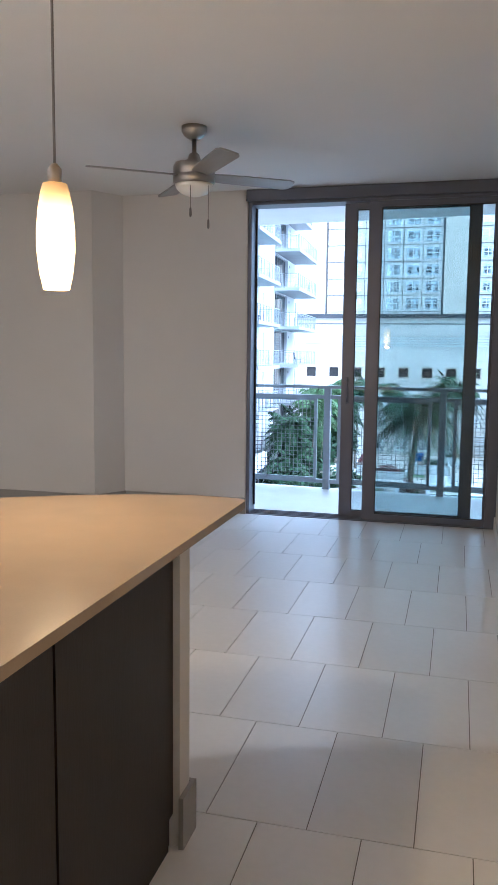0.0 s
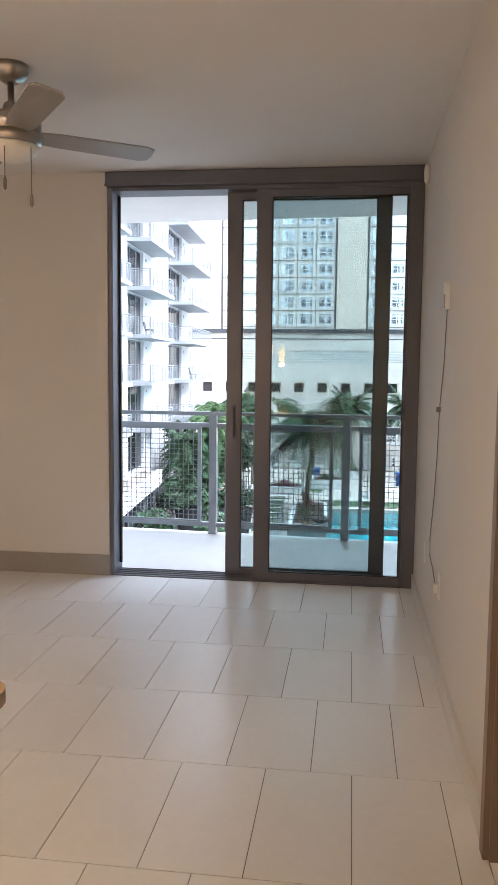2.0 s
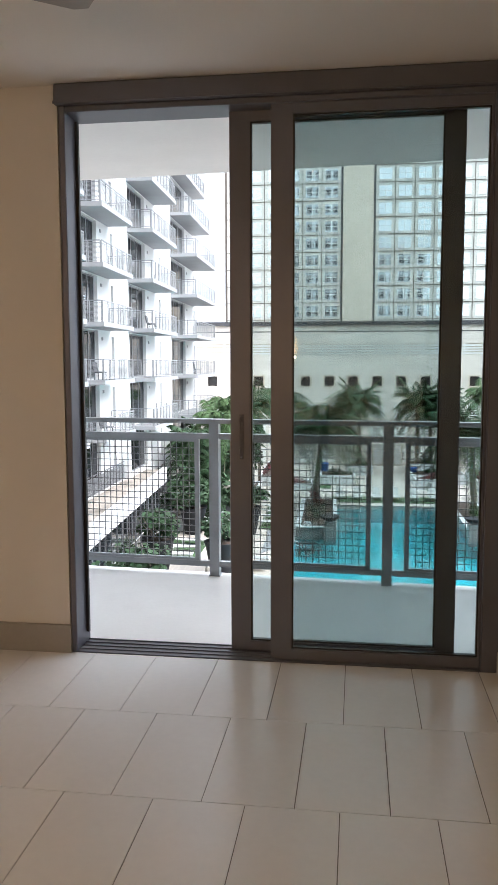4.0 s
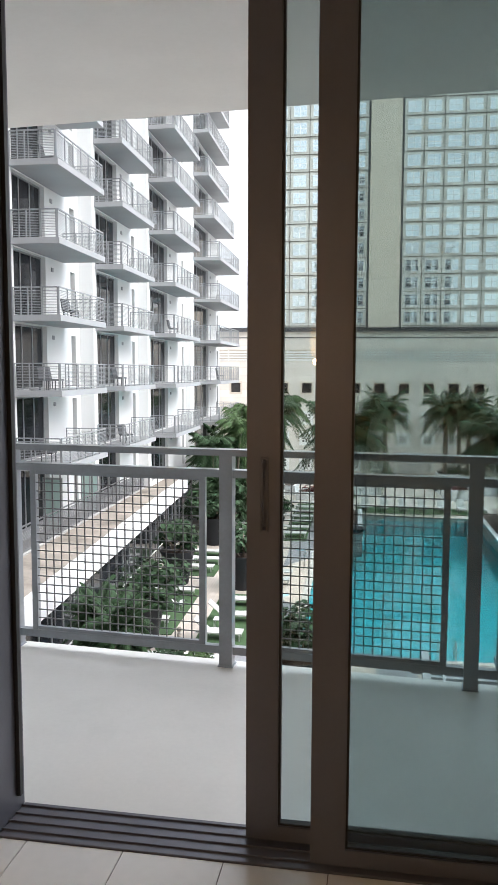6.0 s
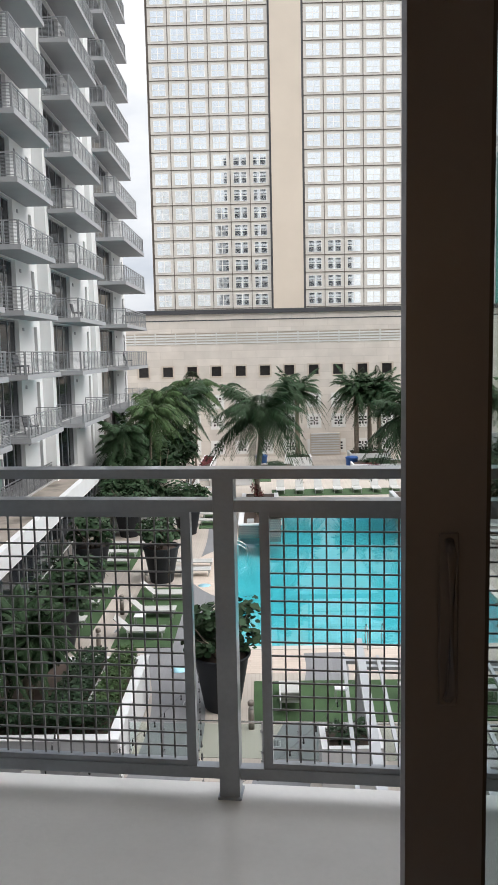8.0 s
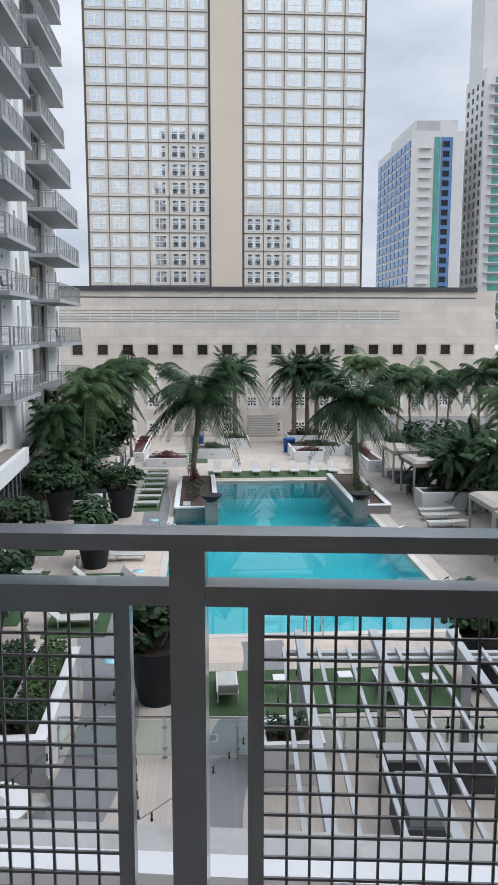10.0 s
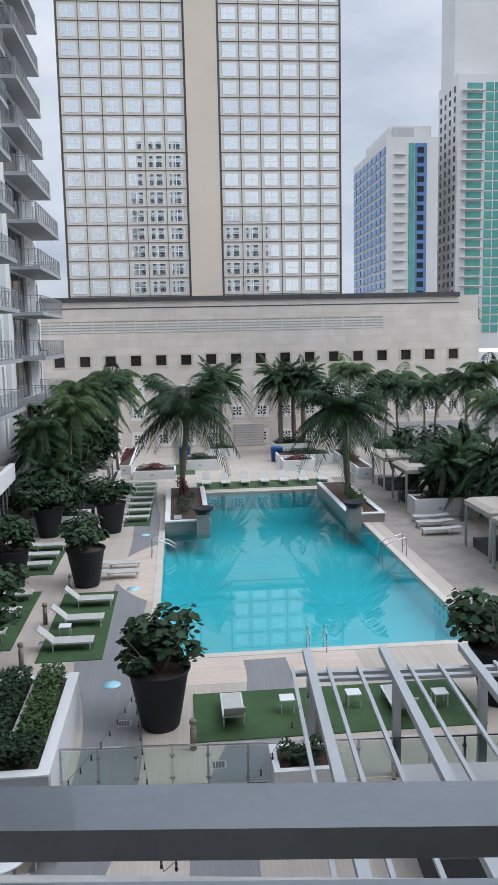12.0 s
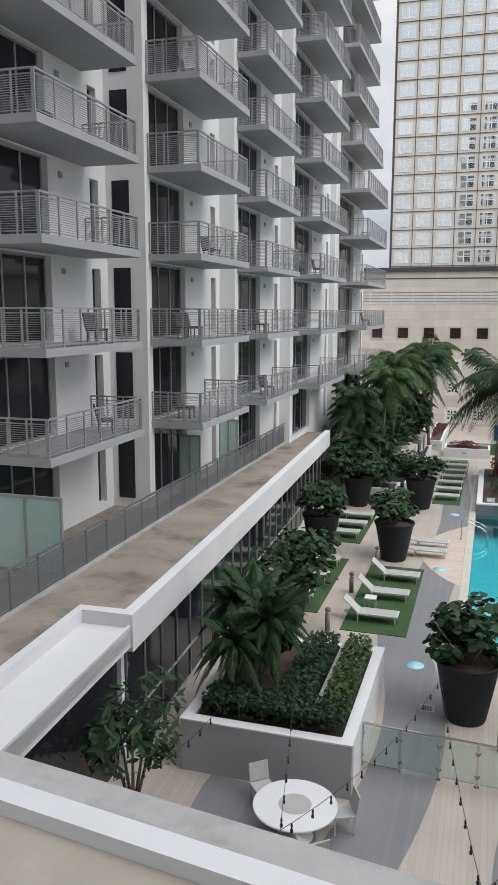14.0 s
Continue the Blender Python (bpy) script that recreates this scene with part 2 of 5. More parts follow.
M_ROOF = material("stained_concrete_roof", (0.27, 0.235, 0.20), 0.85, vary=0.2, scale=0.8, grain=14, dark=(0.10, 0.085, 0.07), amount=0.9)
M_ROOF_TAN = material("tan_roof_membrane", (0.38, 0.34, 0.285), 0.8, vary=0.08, scale=0.6, grain=20, dark=(0.25, 0.22, 0.18), amount=0.4)
M_LEDGE = material("weathered_concrete", (0.40, 0.39, 0.38), 0.85, vary=0.1, scale=1.5, grain=24, dark=(0.27, 0.255, 0.24), amount=0.7)
M_STONE = lined_material("podium_stone", (0.66, 0.605, 0.545), (0.57, 0.52, 0.465), 2.53, 0.8, 0.03, 0.8, flat=False)
M_STONE_P = material("hotel_beige_panel", (0.54, 0.47, 0.39), 0.75, vary=0.05, scale=0.2)
M_MULLION = material("hotel_mullion", (0.10, 0.082, 0.068), 0.5, metal=0.2, vary=0.05)
M_SPANDREL = material("hotel_spandrel_panel", (0.62, 0.59, 0.54), 0.35, metal=0.0, vary=0.05, scale=0.1, bump=0)
M_MIRROR = material("hotel_mirror_glass", (0.86, 0.90, 0.92), 0.03, metal=0.9, vary=0.03, scale=0.1, bump=0)
M_BAR = material("hotel_window_bar", (0.72, 0.715, 0.69), 0.6, vary=0.03)
M_DISC = material("pale_blue_deck_disc", (0.35, 0.62, 0.72), 0.3)
M_COPE = material("dark_metal_coping", (0.06, 0.06, 0.065), 0.5, vary=0.1)
M_WINDARK = material("dark_pane_and_interior", (0.03, 0.026, 0.026), 0.2, vary=0.2, bump=0)
M_POT = material("black_planter", (0.006, 0.008, 0.012), 0.7, vary=0.2, scale=2)
M_SOIL = material("soil_mulch", (0.06, 0.04, 0.03), 0.95, vary=0.3, scale=6, bump=0.3)
M_TURF = material("artificial_turf", (0.035, 0.075, 0.025), 0.9, vary=0.3, scale=1.2, grain=120, bump=0.3)
M_TRUNK = material("palm_trunk_bark", (0.20, 0.165, 0.13), 0.9, vary=0.25, scale=2, grain=14, stretch=(1, 1, 6), bump=0.4)
M_FROND = leaf_material("palm_frond_green", (0.028, 0.056, 0.024))
M_FROND_Y = leaf_material("yellowing_palm_green", (0.048, 0.084, 0.03))
M_LEAF = leaf_material("broad_leaf_green", (0.028, 0.055, 0.025))
M_HEDGE = leaf_material("hedge_green", (0.022, 0.044, 0.021))
M_RED = leaf_material("red_bedding_leaves", (0.10, 0.022, 0.022))
M_LOUNGE = material("lounger_mesh_fabric", (0.42, 0.42, 0.40), 0.7, vary=0.06, grain=120, bump=0.15)
M_LFRAME = material("lounger_frame", (0.55, 0.55, 0.54), 0.4, metal=0.3)
M_PERG = material("pergola_grey_paint", (0.36, 0.375, 0.39), 0.45, vary=0.05)
M_CANVAS = material("beige_canvas", (0.36, 0.325, 0.285), 0.85, vary=0.07, scale=1.5)
M_BLUE = material("blue_plastic_bin", (0.01, 0.08, 0.30), 0.4)
M_CHROME = material("stainless_tube", (0.55, 0.55, 0.55), 0.22, metal=1.0, vary=0.03)
M_BOLL = material("weathered_bronze", (0.20, 0.175, 0.15), 0.5, metal=0.3, vary=0.1)
M_BLUEGL = material("blue_facade_glass", (0.10, 0.20, 0.38), 0.12, metal=0.3, vary=0.15, scale=0.2, bump=0)
M_GREENGL = material("green_facade_glass", (0.10, 0.30, 0.26), 0.12, metal=0.3, vary=0.25, scale=0.3, bump=0)
M_CONC = material("far_concrete", (0.56, 0.55, 0.54), 0.85, vary=0.06, scale=0.1)
M_GROUND = material("city_ground", (0.20, 0.20, 0.19), 0.9, vary=0.2, scale=0.05)
M_CUSHION = material("dark_sofa_fabric", (0.07, 0.072, 0.08), 0.9, vary=0.12)


# ---- mesh helpers ----
def box(bm, x0, x1, y0, y1, z0, z1, bevel=0.0):
    vs = [bm.verts.new((x, y, z)) for z in (z0, z1) for x, y in ((x0, y0), (x1, y0), (x1, y1), (x0, y1))]
    fs = [bm.faces.new([vs[i] for i in q]) for q in ((3, 2, 1, 0), (4, 5, 6, 7), (0, 1, 5, 4), (1, 2, 6, 5), (2, 3, 7, 6), (3, 0, 4, 7))]
    if bevel:
        es = list({e for f in fs for e in f.edges})
        bmesh.ops.bevel(bm, geom=es, offset=bevel, segments=1, affect="EDGES")
    return vs


def beam(bm, a, b, w, h, up=(0, 0, 1)):
    """A rectangular bar from a to b."""
    a, b = Vector(a), Vector(b)
    d = (b - a).normalized()
    s = d.cross(Vector(up))
    s = s.normalized() if s.length > 1e-5 else Vector((1, 0, 0))
    u = s.cross(d).normalized()
    vs = [bm.verts.new(p + s * (i * w / 2) + u * (j * h / 2)) for p in (a, b) for i, j in ((-1, -1), (1, -1), (1, 1), (-1, 1))]
    for q in ((3, 2, 1, 0), (4, 5, 6, 7), (0, 1, 5, 4), (1, 2, 6, 5), (2, 3, 7, 6), (3, 0, 4, 7)):
        bm.faces.new([vs[i] for i in q])


def lathe(bm, profile, n=24, at=(0, 0, 0), cap=True):
    """A turned body from (radius, height) pairs."""
    rings = []
    for r, z in profile:
        rings.append([bm.verts.new((at[0] + r * math.cos(2 * math.pi * k / n), at[1] + r * math.sin(2 * math.pi * k / n), at[2] + z)) for k in range(n)])
    for a, b in zip(rings, rings[1:]):
        for k in range(n):
            f = bm.faces.new((a[k], a[(k + 1) % n], b[(k + 1) % n], b[k]))
            f.smooth = True
    if cap:
        bm.faces.new(rings[0][::-1])
        bm.faces.new(rings[-1])


def tube(bm, pts, r, n=8, r_end=None):
    """A round tube along points."""
    pts = [Vector(p) for p in pts]
    rings = []
    for i, p in enumerate(pts):
        d = (pts[min(i + 1, len(pts) - 1)] - pts[max(i - 1, 0)]).normalized()
        s = d.cross(Vector((0, 0, 1)))
        s = s.normalized() if s.length > 1e-3 else Vector((1, 0, 0))
        u = s.cross(d)
        rr = r if r_end is None else r + (r_end - r) * i / (len(pts) - 1)
        rings.append([bm.verts.new(p + s * rr * math.cos(2 * math.pi * k / n) + u * rr * math.sin(2 * math.pi * k / n)) for k in range(n)])
    for a, b in zip(rings, rings[1:]):
        for k in range(n):
            f = bm.faces.new((a[k], a[(k + 1) % n], b[(k + 1) % n], b[k]))
            f.smooth = True
    bm.faces.new(rings[0][::-1])
    bm.faces.new(rings[-1])


def prism(bm, outline, z0, z1):
    """An upright prism over an outline of (x, y)."""
    lo = [bm.verts.new((x, y, z0)) for x, y in outline]
    hi = [bm.verts.new((x, y, z1)) for x, y in outline]
    k = len(outline)
    bm.faces.new(lo[::-1])
    bm.faces.new(hi)
    for i in range(k):
        bm.faces.new((lo[i], lo[(i + 1) % k], hi[(i + 1) % k], hi[i]))


def lattice(bm, us, vs, holes, d0, d1, axes="xz"):
    """One connected frame: a grid of cells, some left out, with depth d0 to d1."""
    nu, nv = len(us) - 1, len(vs) - 1
    made = {}

    def vert(i, j, k):
        if (i, j, k) not in made:
            d = (d0, d1)[k]
            p = (us[i], d, vs[j]) if axes == "xz" else (d, us[i], vs[j])
            made[(i, j, k)] = bm.verts.new(p)
        return made[(i, j, k)]

    full = {(i, j) for i in range(nu) for j in range(nv)} - set(holes)
    for i, j in full:
        bm.faces.new([vert(*q, 0) for q in ((i, j), (i + 1, j), (i + 1, j + 1), (i, j + 1))])
        bm.faces.new([vert(*q, 1) for q in ((i, j + 1), (i + 1, j + 1), (i + 1, j), (i, j))])
        for (a, b), n in (((i, j), (i + 1, j)), (i, j - 1)), (((i + 1, j), (i + 1, j + 1)), (i + 1, j)), (((i + 1, j + 1), (i, j + 1)), (i, j + 1)), (((i, j + 1), (i, j)), (i - 1, j)):
            if n not in full:
                bm.faces.new((vert(*a, 0), vert(*b, 0), vert(*b, 1), vert(*a, 1)))


def mesh_of(name, bm, mat):
    bmesh.ops.recalc_face_normals(bm, faces=bm.faces)
    me = bpy.data.meshes.new(name)
    bm.to_mesh(me)
    bm.free()
    for k in (mat if isinstance(mat, (list, tuple)) else [mat]):
        me.materials.append(k)
    return me


def part(name, bm, mat, parent, label="", kind="", at=None):
    """One mesh object under a thing or a part. bm: a bmesh or a finished mesh."""
    me = bm if isinstance(bm, bpy.types.Mesh) else mesh_of(name, bm, mat)
    ob = new(name, me)
    ob.parent = parent
    if at is not None:
        ob.matrix_local = at if isinstance(at, Matrix) else Matrix.Translation(at)
    return tagged(ob, label=label, kind=kind)


def thing(name, label, category, at=(0, 0, 0), group="", turn=0.0, kind=""):
    ob = new(name)
    ob.empty_display_size = 0.2
    ob.matrix_world = pose(*at, 0, 0, turn)
    return tagged(ob, label, category, group, kind)


def solid(name, bm, mat, label="", category="", group="", kind="", at=None):
    ob = new(name, bm if isinstance(bm, bpy.types.Mesh) else mesh_of(name, bm, mat))
    if at is not None:
        ob.matrix_world = at
    return tagged(ob, label, category, group, kind)


def boxes(*bs):
    bm = bmesh.new()
    for q in bs:
        box(bm, *q)
    return bm

# ---- the room: walls, floor, ceiling ----
CEIL = 2.70
RX = 2.05                                   # inner face of the wall with the door
WX0 = 0.0                                   # left edge of the glazed opening
D0, D1, DH = -3.95, -2.86, 2.04             # doorway in the side wall
solid("subfloor", boxes((-4.2, RX + 0.14, -9.2, 0.16, -0.25, -0.004)), M_GROUT, "grey grout bed under the floor tiles", "floor", kind="structure")
solid("ceiling", boxes((-4.2, 5.3, -9.2, 0.2, CEIL, CEIL + 0.2)), M_CEIL, "white painted flat ceiling", "ceiling", kind="structure")
solid("wall_window_side", boxes((-1.12, WX0 - 0.005, 0.0, 0.2, -0.2, CEIL), (-4.2, -1.12, -0.002, 0.2, -0.2, CEIL)), M_WALL, "white painted wall beside the glass doors", "wall", kind="structure")
jg = bmesh.new()
prism(jg, [(-4.2, -0.27), (-1.28, -0.27), (-1.12, -0.0025), (-4.2, -0.0025)], -0.2, CEIL)
solid("wall_pier", jg, M_WALL, "white painted pier standing proud of the wall", "wall", kind="structure")
solid("wall_door_side", boxes((RX, RX + 0.14, D1, 0.2, -0.2, CEIL), (RX, RX + 0.14, D0, D1, DH, CEIL), (RX, RX + 0.14, -9.2, D0, -0.2, CEIL)), M_WALL, "white painted wall with a doorway", "wall", kind="structure")
solid("wall_kitchen_back", boxes((-4.2, RX, -9.2, -9.05, -0.2, CEIL)), M_WALL, "white painted back wall of the kitchen", "wall", kind="structure")
solid("wall_far_side", boxes((-4.2, -4.05, -9.05, -0.27, -0.2, CEIL)), M_WALL, "white painted side wall", "wall", kind="structure")
solid("wall_next_room", boxes((5.15, 5.3, -6.2, 0.2, -0.2, CEIL), (RX + 0.14, 5.15, -6.2, -6.05, -0.2, CEIL), (RX + 0.14, 5.15, 0.05, 0.2, -0.2, CEIL)), M_WALL, "white walls of the room behind the doorway", "wall", kind="structure")
solid("floor_next_room", boxes((RX + 0.14, 5.15, -6.05, 0.05, -0.25, -0.001)), M_TILE, "grey tiled floor of the room behind the doorway", "floor", kind="structure")
solid("threshold", boxes((RX, RX + 0.14, D0 + 0.021, D1 - 0.021, -0.25, -0.0005)), M_TILE, "grey tile threshold in the doorway", "floor", kind="structure")
bb = bmesh.new()
box(bb, -1.12, -0.012, -0.018, -0.001, 0.0, 0.14)
prism(bb, [(-4.05, -0.271), (-1.28, -0.271), (-1.12, -0.018), (-1.103, -0.018), (-1.27, -0.288), (-4.05, -0.288)], 0.0, 0.14)
box(bb, -0.012, 0.004, -0.018, 0.045, 0.0, 0.14)
solid("baseboard", bb, M_BASE, "grey tile baseboard along the window wall", "baseboard", kind="structure")
bb = bmesh.new()
box(bb, RX - 0.014, RX - 0.001, D1 + 0.05, -0.002, 0.0, 0.10)
box(bb, RX - 0.014, RX - 0.001, -9.0, D0 - 0.075, 0.0, 0.10)
solid("baseboard_side", bb, M_BASE_W, "pale painted baseboard of the side wall", "baseboard", kind="structure")

# doorway casing, jambs and the door standing open into the next room
door = tagged(new("door_1"), "open interior door with beige painted casing", "door", kind="structure")
part("casing", boxes((RX - 0.02, RX - 0.002, D1 - 0.012, D1 + 0.042, 0.0, DH + 0.065)), M_CASING, door)
part("casing", boxes((RX - 0.02, RX - 0.002, D0 - 0.065, D0 + 0.012, 0.0, DH + 0.065)), M_CASING, door)
part("casing", boxes((RX - 0.02, RX - 0.002, D0 + 0.012, D1 - 0.012, DH - 0.012, DH + 0.065)), M_CASING, door)
part("jamb", boxes((RX - 0.002, RX + 0.145, D1 - 0.02, D1 - 0.001, 0.0, DH - 0.02), (RX + 0.06, RX + 0.085, D1 - 0.034, D1 - 0.02, 0.0, DH - 0.02)), M_CASING, door)
part("jamb", boxes((RX - 0.002, RX + 0.145, D0 + 0.001, D0 + 0.02, 0.0, DH - 0.02), (RX + 0.06, RX + 0.085, D0 + 0.02, D0 + 0.034, 0.0, DH - 0.02)), M_CASING, door)
part("head_jamb", boxes((RX - 0.002, RX + 0.145, D0 + 0.02, D1 - 0.02, DH - 0.02, DH - 0.001)), M_CASING, door)
leaf = part("door_leaf", boxes((RX + 0.15, RX + 0.87, D1 - 0.062, D1 - 0.024, 0.012, DH - 0.03)), M_DOOR, door)
hb = bmesh.new()
lathe(hb, [(0.026, 0), (0.026, 0.008), (0.011, 0.012), (0.011, 0.05)], 16)
part("door_handle", hb, M_STEEL, leaf, "nickel door handle", at=pose(RX + 0.80, D1 - 0.064, 1.0, 90, 0, 0))
for hz in (0.25, 1.05, 1.8):
    part("hinge", boxes((RX + 0.135, RX + 0.152, D1 - 0.036, D1 - 0.02, hz, hz + 0.09)), M_STEEL, leaf)

# ---- the glass doors ----
HEAD0 = 2.583
win = tagged(new("window_1"), "dark bronze aluminium sliding glass doors, slid open", "sliding door", kind="structure")
fr = bmesh.new()
box(fr, WX0, WX0 + 0.03, 0.0, 0.19, 0.0, CEIL - 0.095, 0.003)
box(fr, RX - 0.085, RX - 0.001, 0.0, 0.19, 0.0, CEIL - 0.095, 0.003)
part("jamb_frame", fr, M_ALU, win)
fr = bmesh.new()
box(fr, WX0 + 0.0305, RX - 0.0855, 0.002, 0.188, CEIL - 0.122, CEIL - 0.096, 0.003)
box(fr, WX0 - 0.012, RX - 0.001, -0.03, 0.19, CEIL - 0.095, CEIL - 0.002, 0.006)
box(fr, WX0 - 0.012, RX - 0.001, -0.036, -0.03, CEIL - 0.093, CEIL - 0.08, 0)
part("head_frame", fr, M_ALU, win)
fr = bmesh.new()
box(fr, WX0 + 0.031, RX - 0.086, 0.0, 0.19, -0.004, 0.006, 0.002)
for ty in (0.03, 0.075, 0.12, 0.165):
    box(fr, WX0 + 0.031, RX - 0.086, ty, ty + 0.005, 0.006, 0.012)
part("sill_track", fr, M_ALU, win, "dark aluminium sill track")
part("gasket", boxes((WX0 + 0.031, WX0 + 0.045, 0.13, 0.15, 0.06, HEAD0 - 0.01)), M_RUBBER, win)


def sash(x0, x1, yc, z0, z1, stile, handle, far=None):
    far = stile if far is None else far
    sb = bmesh.new()
    lattice(sb, [x0, x0 + stile, x1 - far, x1], [z0, z0 + 0.045, z1 - 0.05, z1], [(1, 1)], yc - 0.02, yc + 0.02)
    s = part("sash", sb, M_ALU, win)
    part("pane", boxes((x0 + stile, x1 - far, yc - 0.004, yc + 0.004, z0 + 0.045, z1 - 0.05)), M_GLASS, s, "tinted glass pane").visible_shadow = False
    gk = bmesh.new()
    for xa in (x0 + stile, x1 - far - 0.007):
        box(gk, xa, xa + 0.007, yc - 0.012, yc + 0.012, z0 + 0.045, z1 - 0.05)
    for za in (z0 + 0.045, z1 - 0.057):
        box(gk, x0 + stile, x1 - far, yc - 0.012, yc + 0.012, za, za + 0.007)
    part("gasket", gk, M_RUBBER, s)
    if handle:
        h = bmesh.new()
        box(h, x0 + 0.04, x0 + 0.064, yc - 0.025, yc - 0.02, 0.96, 1.18, 0.002)
        tube(h, [(x0 + 0.052, yc - 0.024, 0.97), (x0 + 0.052, yc - 0.042, 0.985), (x0 + 0.052, yc - 0.042, 1.155), (x0 + 0.052, yc - 0.024, 1.17)], 0.006)
        part("pull_handle", h, M_ALU, s)
    return s


sash(0.785, 1.857, 0.125, 0.016, HEAD0, 0.097, True, 0.092)
sash(0.988, RX - 0.086, 0.045, 0.014, HEAD0, 0.1, False, 0.012)

# ---- balcony ----
BY, BZ = 1.66, 2.74


def slab(y, z0, z1):
    """The balcony's edge runs at a slight angle to the wall."""
    b = bmesh.new()
    prism(b, [(-6.0, 0.13), (6.0, 0.13), (6.0, y - 0.105 * 6), (-6.0, y + 0.105 * 6)], z0, z1)
    return b


solid("balcony_floor", slab(BY, -0.28, -0.012), M_BALC, "pale grey coated concrete balcony floor", "floor", kind="structure")
solid("balcony_ceiling", slab(BY + 0.33, BZ, BZ + 0.259), M_SOFFIT, "grey painted concrete slab over the balcony", "ceiling", kind="structure")

rail = thing("balcony_railing", "grey painted steel balcony railing with wire mesh panels", "railing", (0.49, 1.545, -0.012), turn=-6.0)
PITCH = 1.148
part("top_rail", boxes((-5 * PITCH, 5 * PITCH, -0.035, 0.035, 1.034, 1.064)), M_RAIL, rail)
for k in range(-5, 5):
    part("mid_rail", boxes((k * PITCH + 0.033, (k + 1) * PITCH - 0.033, -0.028, 0.028, 0.930, 0.967)), M_RAIL, rail)
    part("bottom_rail", boxes((k * PITCH + 0.033, (k + 1) * PITCH - 0.033, -0.018, 0.018, 0.06, 0.098)), M_RAIL, rail)
post = mesh_of("post", boxes((-0.032, 0.032, -0.032, 0.032, 0.008, 1.034), (-0.038, 0.038, -0.038, 0.038, 0.0, 0.008)), M_RAIL)
for k in range(-5, 6):
    part("post", post, M_RAIL, rail, at=(k * PITCH, 0, 0))
pf = bmesh.new()
PW0, PW1 = 0.108, PITCH - 0.108
box(pf, PW0, PW0 + 0.03, -0.015, 0.015, 0.098, 0.930)
box(pf, PW1 - 0.03, PW1, -0.015, 0.015, 0.098, 0.930)
box(pf, PW0 + 0.03, PW1 - 0.03, -0.012, 0.012, 0.098, 0.115)
box(pf, PW0 + 0.03, PW1 - 0.03, -0.012, 0.012, 0.910, 0.930)
pf = mesh_of("panel_frame", pf, M_RAIL)
wm = bmesh.new()
nx, nz = 20, 18
for i in range(1, nx):
    x = PW0 + 0.03 + (PW1 - PW0 - 0.06) * i / nx
    beam(wm, (x, 0.0028, 0.115), (x, 0.0028, 0.910), 0.0052, 0.0052)
for j in range(1, nz):
    z = 0.115 + 0.795 * j / nz
    beam(wm, (PW0 + 0.03, -0.0028, z), (PW1 - 0.03, -0.0028, z), 0.0052, 0.0052)
wm = mesh_of("wire_mesh", wm, M_WIRE)
for k in range(-5, 5):
    f = part("panel_frame", pf, M_RAIL, rail, at=(k * PITCH, 0, 0))
    part("wire_mesh", wm, M_WIRE, f)

# ---- our own building around, above and below the flat ----
own = tagged(new("own_building"), "white apartment tower that holds the flat", "building", kind="structure")
ob_ = bmesh.new()
box(ob_, -4.2, 5.3, -9.2, 0.0, CEIL + 0.21, 3.0)
box(ob_, -12, 10, -19, 0.2, 3.0, 69)
box(ob_, 10.01, 34, -19, 0.0, -9.7, 45)
box(ob_, -12, -4.21, -19, 0.2, -9.7, 3.0)
box(ob_, 5.31, 10.0, -19, 0.2, -9.7, 3.0)
box(ob_, -4.2, 5.3, -19, -9.21, -9.7, 3.0)
box(ob_, -4.2, 5.3, -9.2, 0.2, -9.7, -0.29)
part("wall", ob_, M_TOWER, own)
wb = bmesh.new()
for lv in range(1, 22):
    for i in range(7):
        box(wb, -11.4 + i * 3.1, -9.2 + i * 3.1, 0.2, 0.24, 3.1 + lv * 3.0, 5.4 + lv * 3.0)
for lv in range(-2, 13):
    for i in range(7):
        box(wb, 10.8 + i * 3.3, 13.1 + i * 3.3, 0.0, 0.04, 3.1 + lv * 3.0, 5.4 + lv * 3.0)
part("window_glass", wb, M_DARKGL, own, kind="stuff")
# ---- the courtyard ----
G = -9.7
PX0, PX1, PY0, PY1 = -1.05, 10.85, 27.7, 57.3
solid("ground", boxes((-1500, 1500, -1200, 2500, G - 2.6, G - 2.2)), M_GROUND, "grey city ground reaching the horizon", "ground", kind="structure")
dk = bmesh.new()
box(dk, -24, 40, 19.3, PY0 - 0.35, G - 0.4, G)
box(dk, -24, PX0 - 0.35, PY0 - 0.35, 60, G - 0.4, G)
box(dk, PX1 + 0.35, 40, PY0 - 0.35, 60, G - 0.4, G)
box(dk, PX0 - 0.35, PX1 + 0.35, PY1 + 0.35, 60, G - 0.4, G)
box(dk, -24, 40, 60, 90, G - 0.4, G)
solid("pool_deck", dk, M_DECK, "beige grooved paving of the pool deck", "pavement", kind="structure")
solid("patio_pavement", boxes((-24, 40, 0.3, 19.3, G - 0.4, G)), M_DECK, "beige paving of the lower patio", "pavement", kind="structure")
cp = bmesh.new()
box(cp, PX0 - 0.35, PX1 + 0.35, PY0 - 0.35, PY0, G - 0.3, G + 0.02, 0.01)
box(cp, PX0 - 0.35, PX0, PY0, PY1, G - 0.3, G + 0.02, 0.01)
box(cp, PX1, PX1 + 0.35, PY0, PY1, G - 0.3, G + 0.02, 0.01)
box(cp, PX0 - 0.35, PX1 + 0.35, PY1, PY1 + 0.35, G - 0.3, G + 0.02, 0.01)
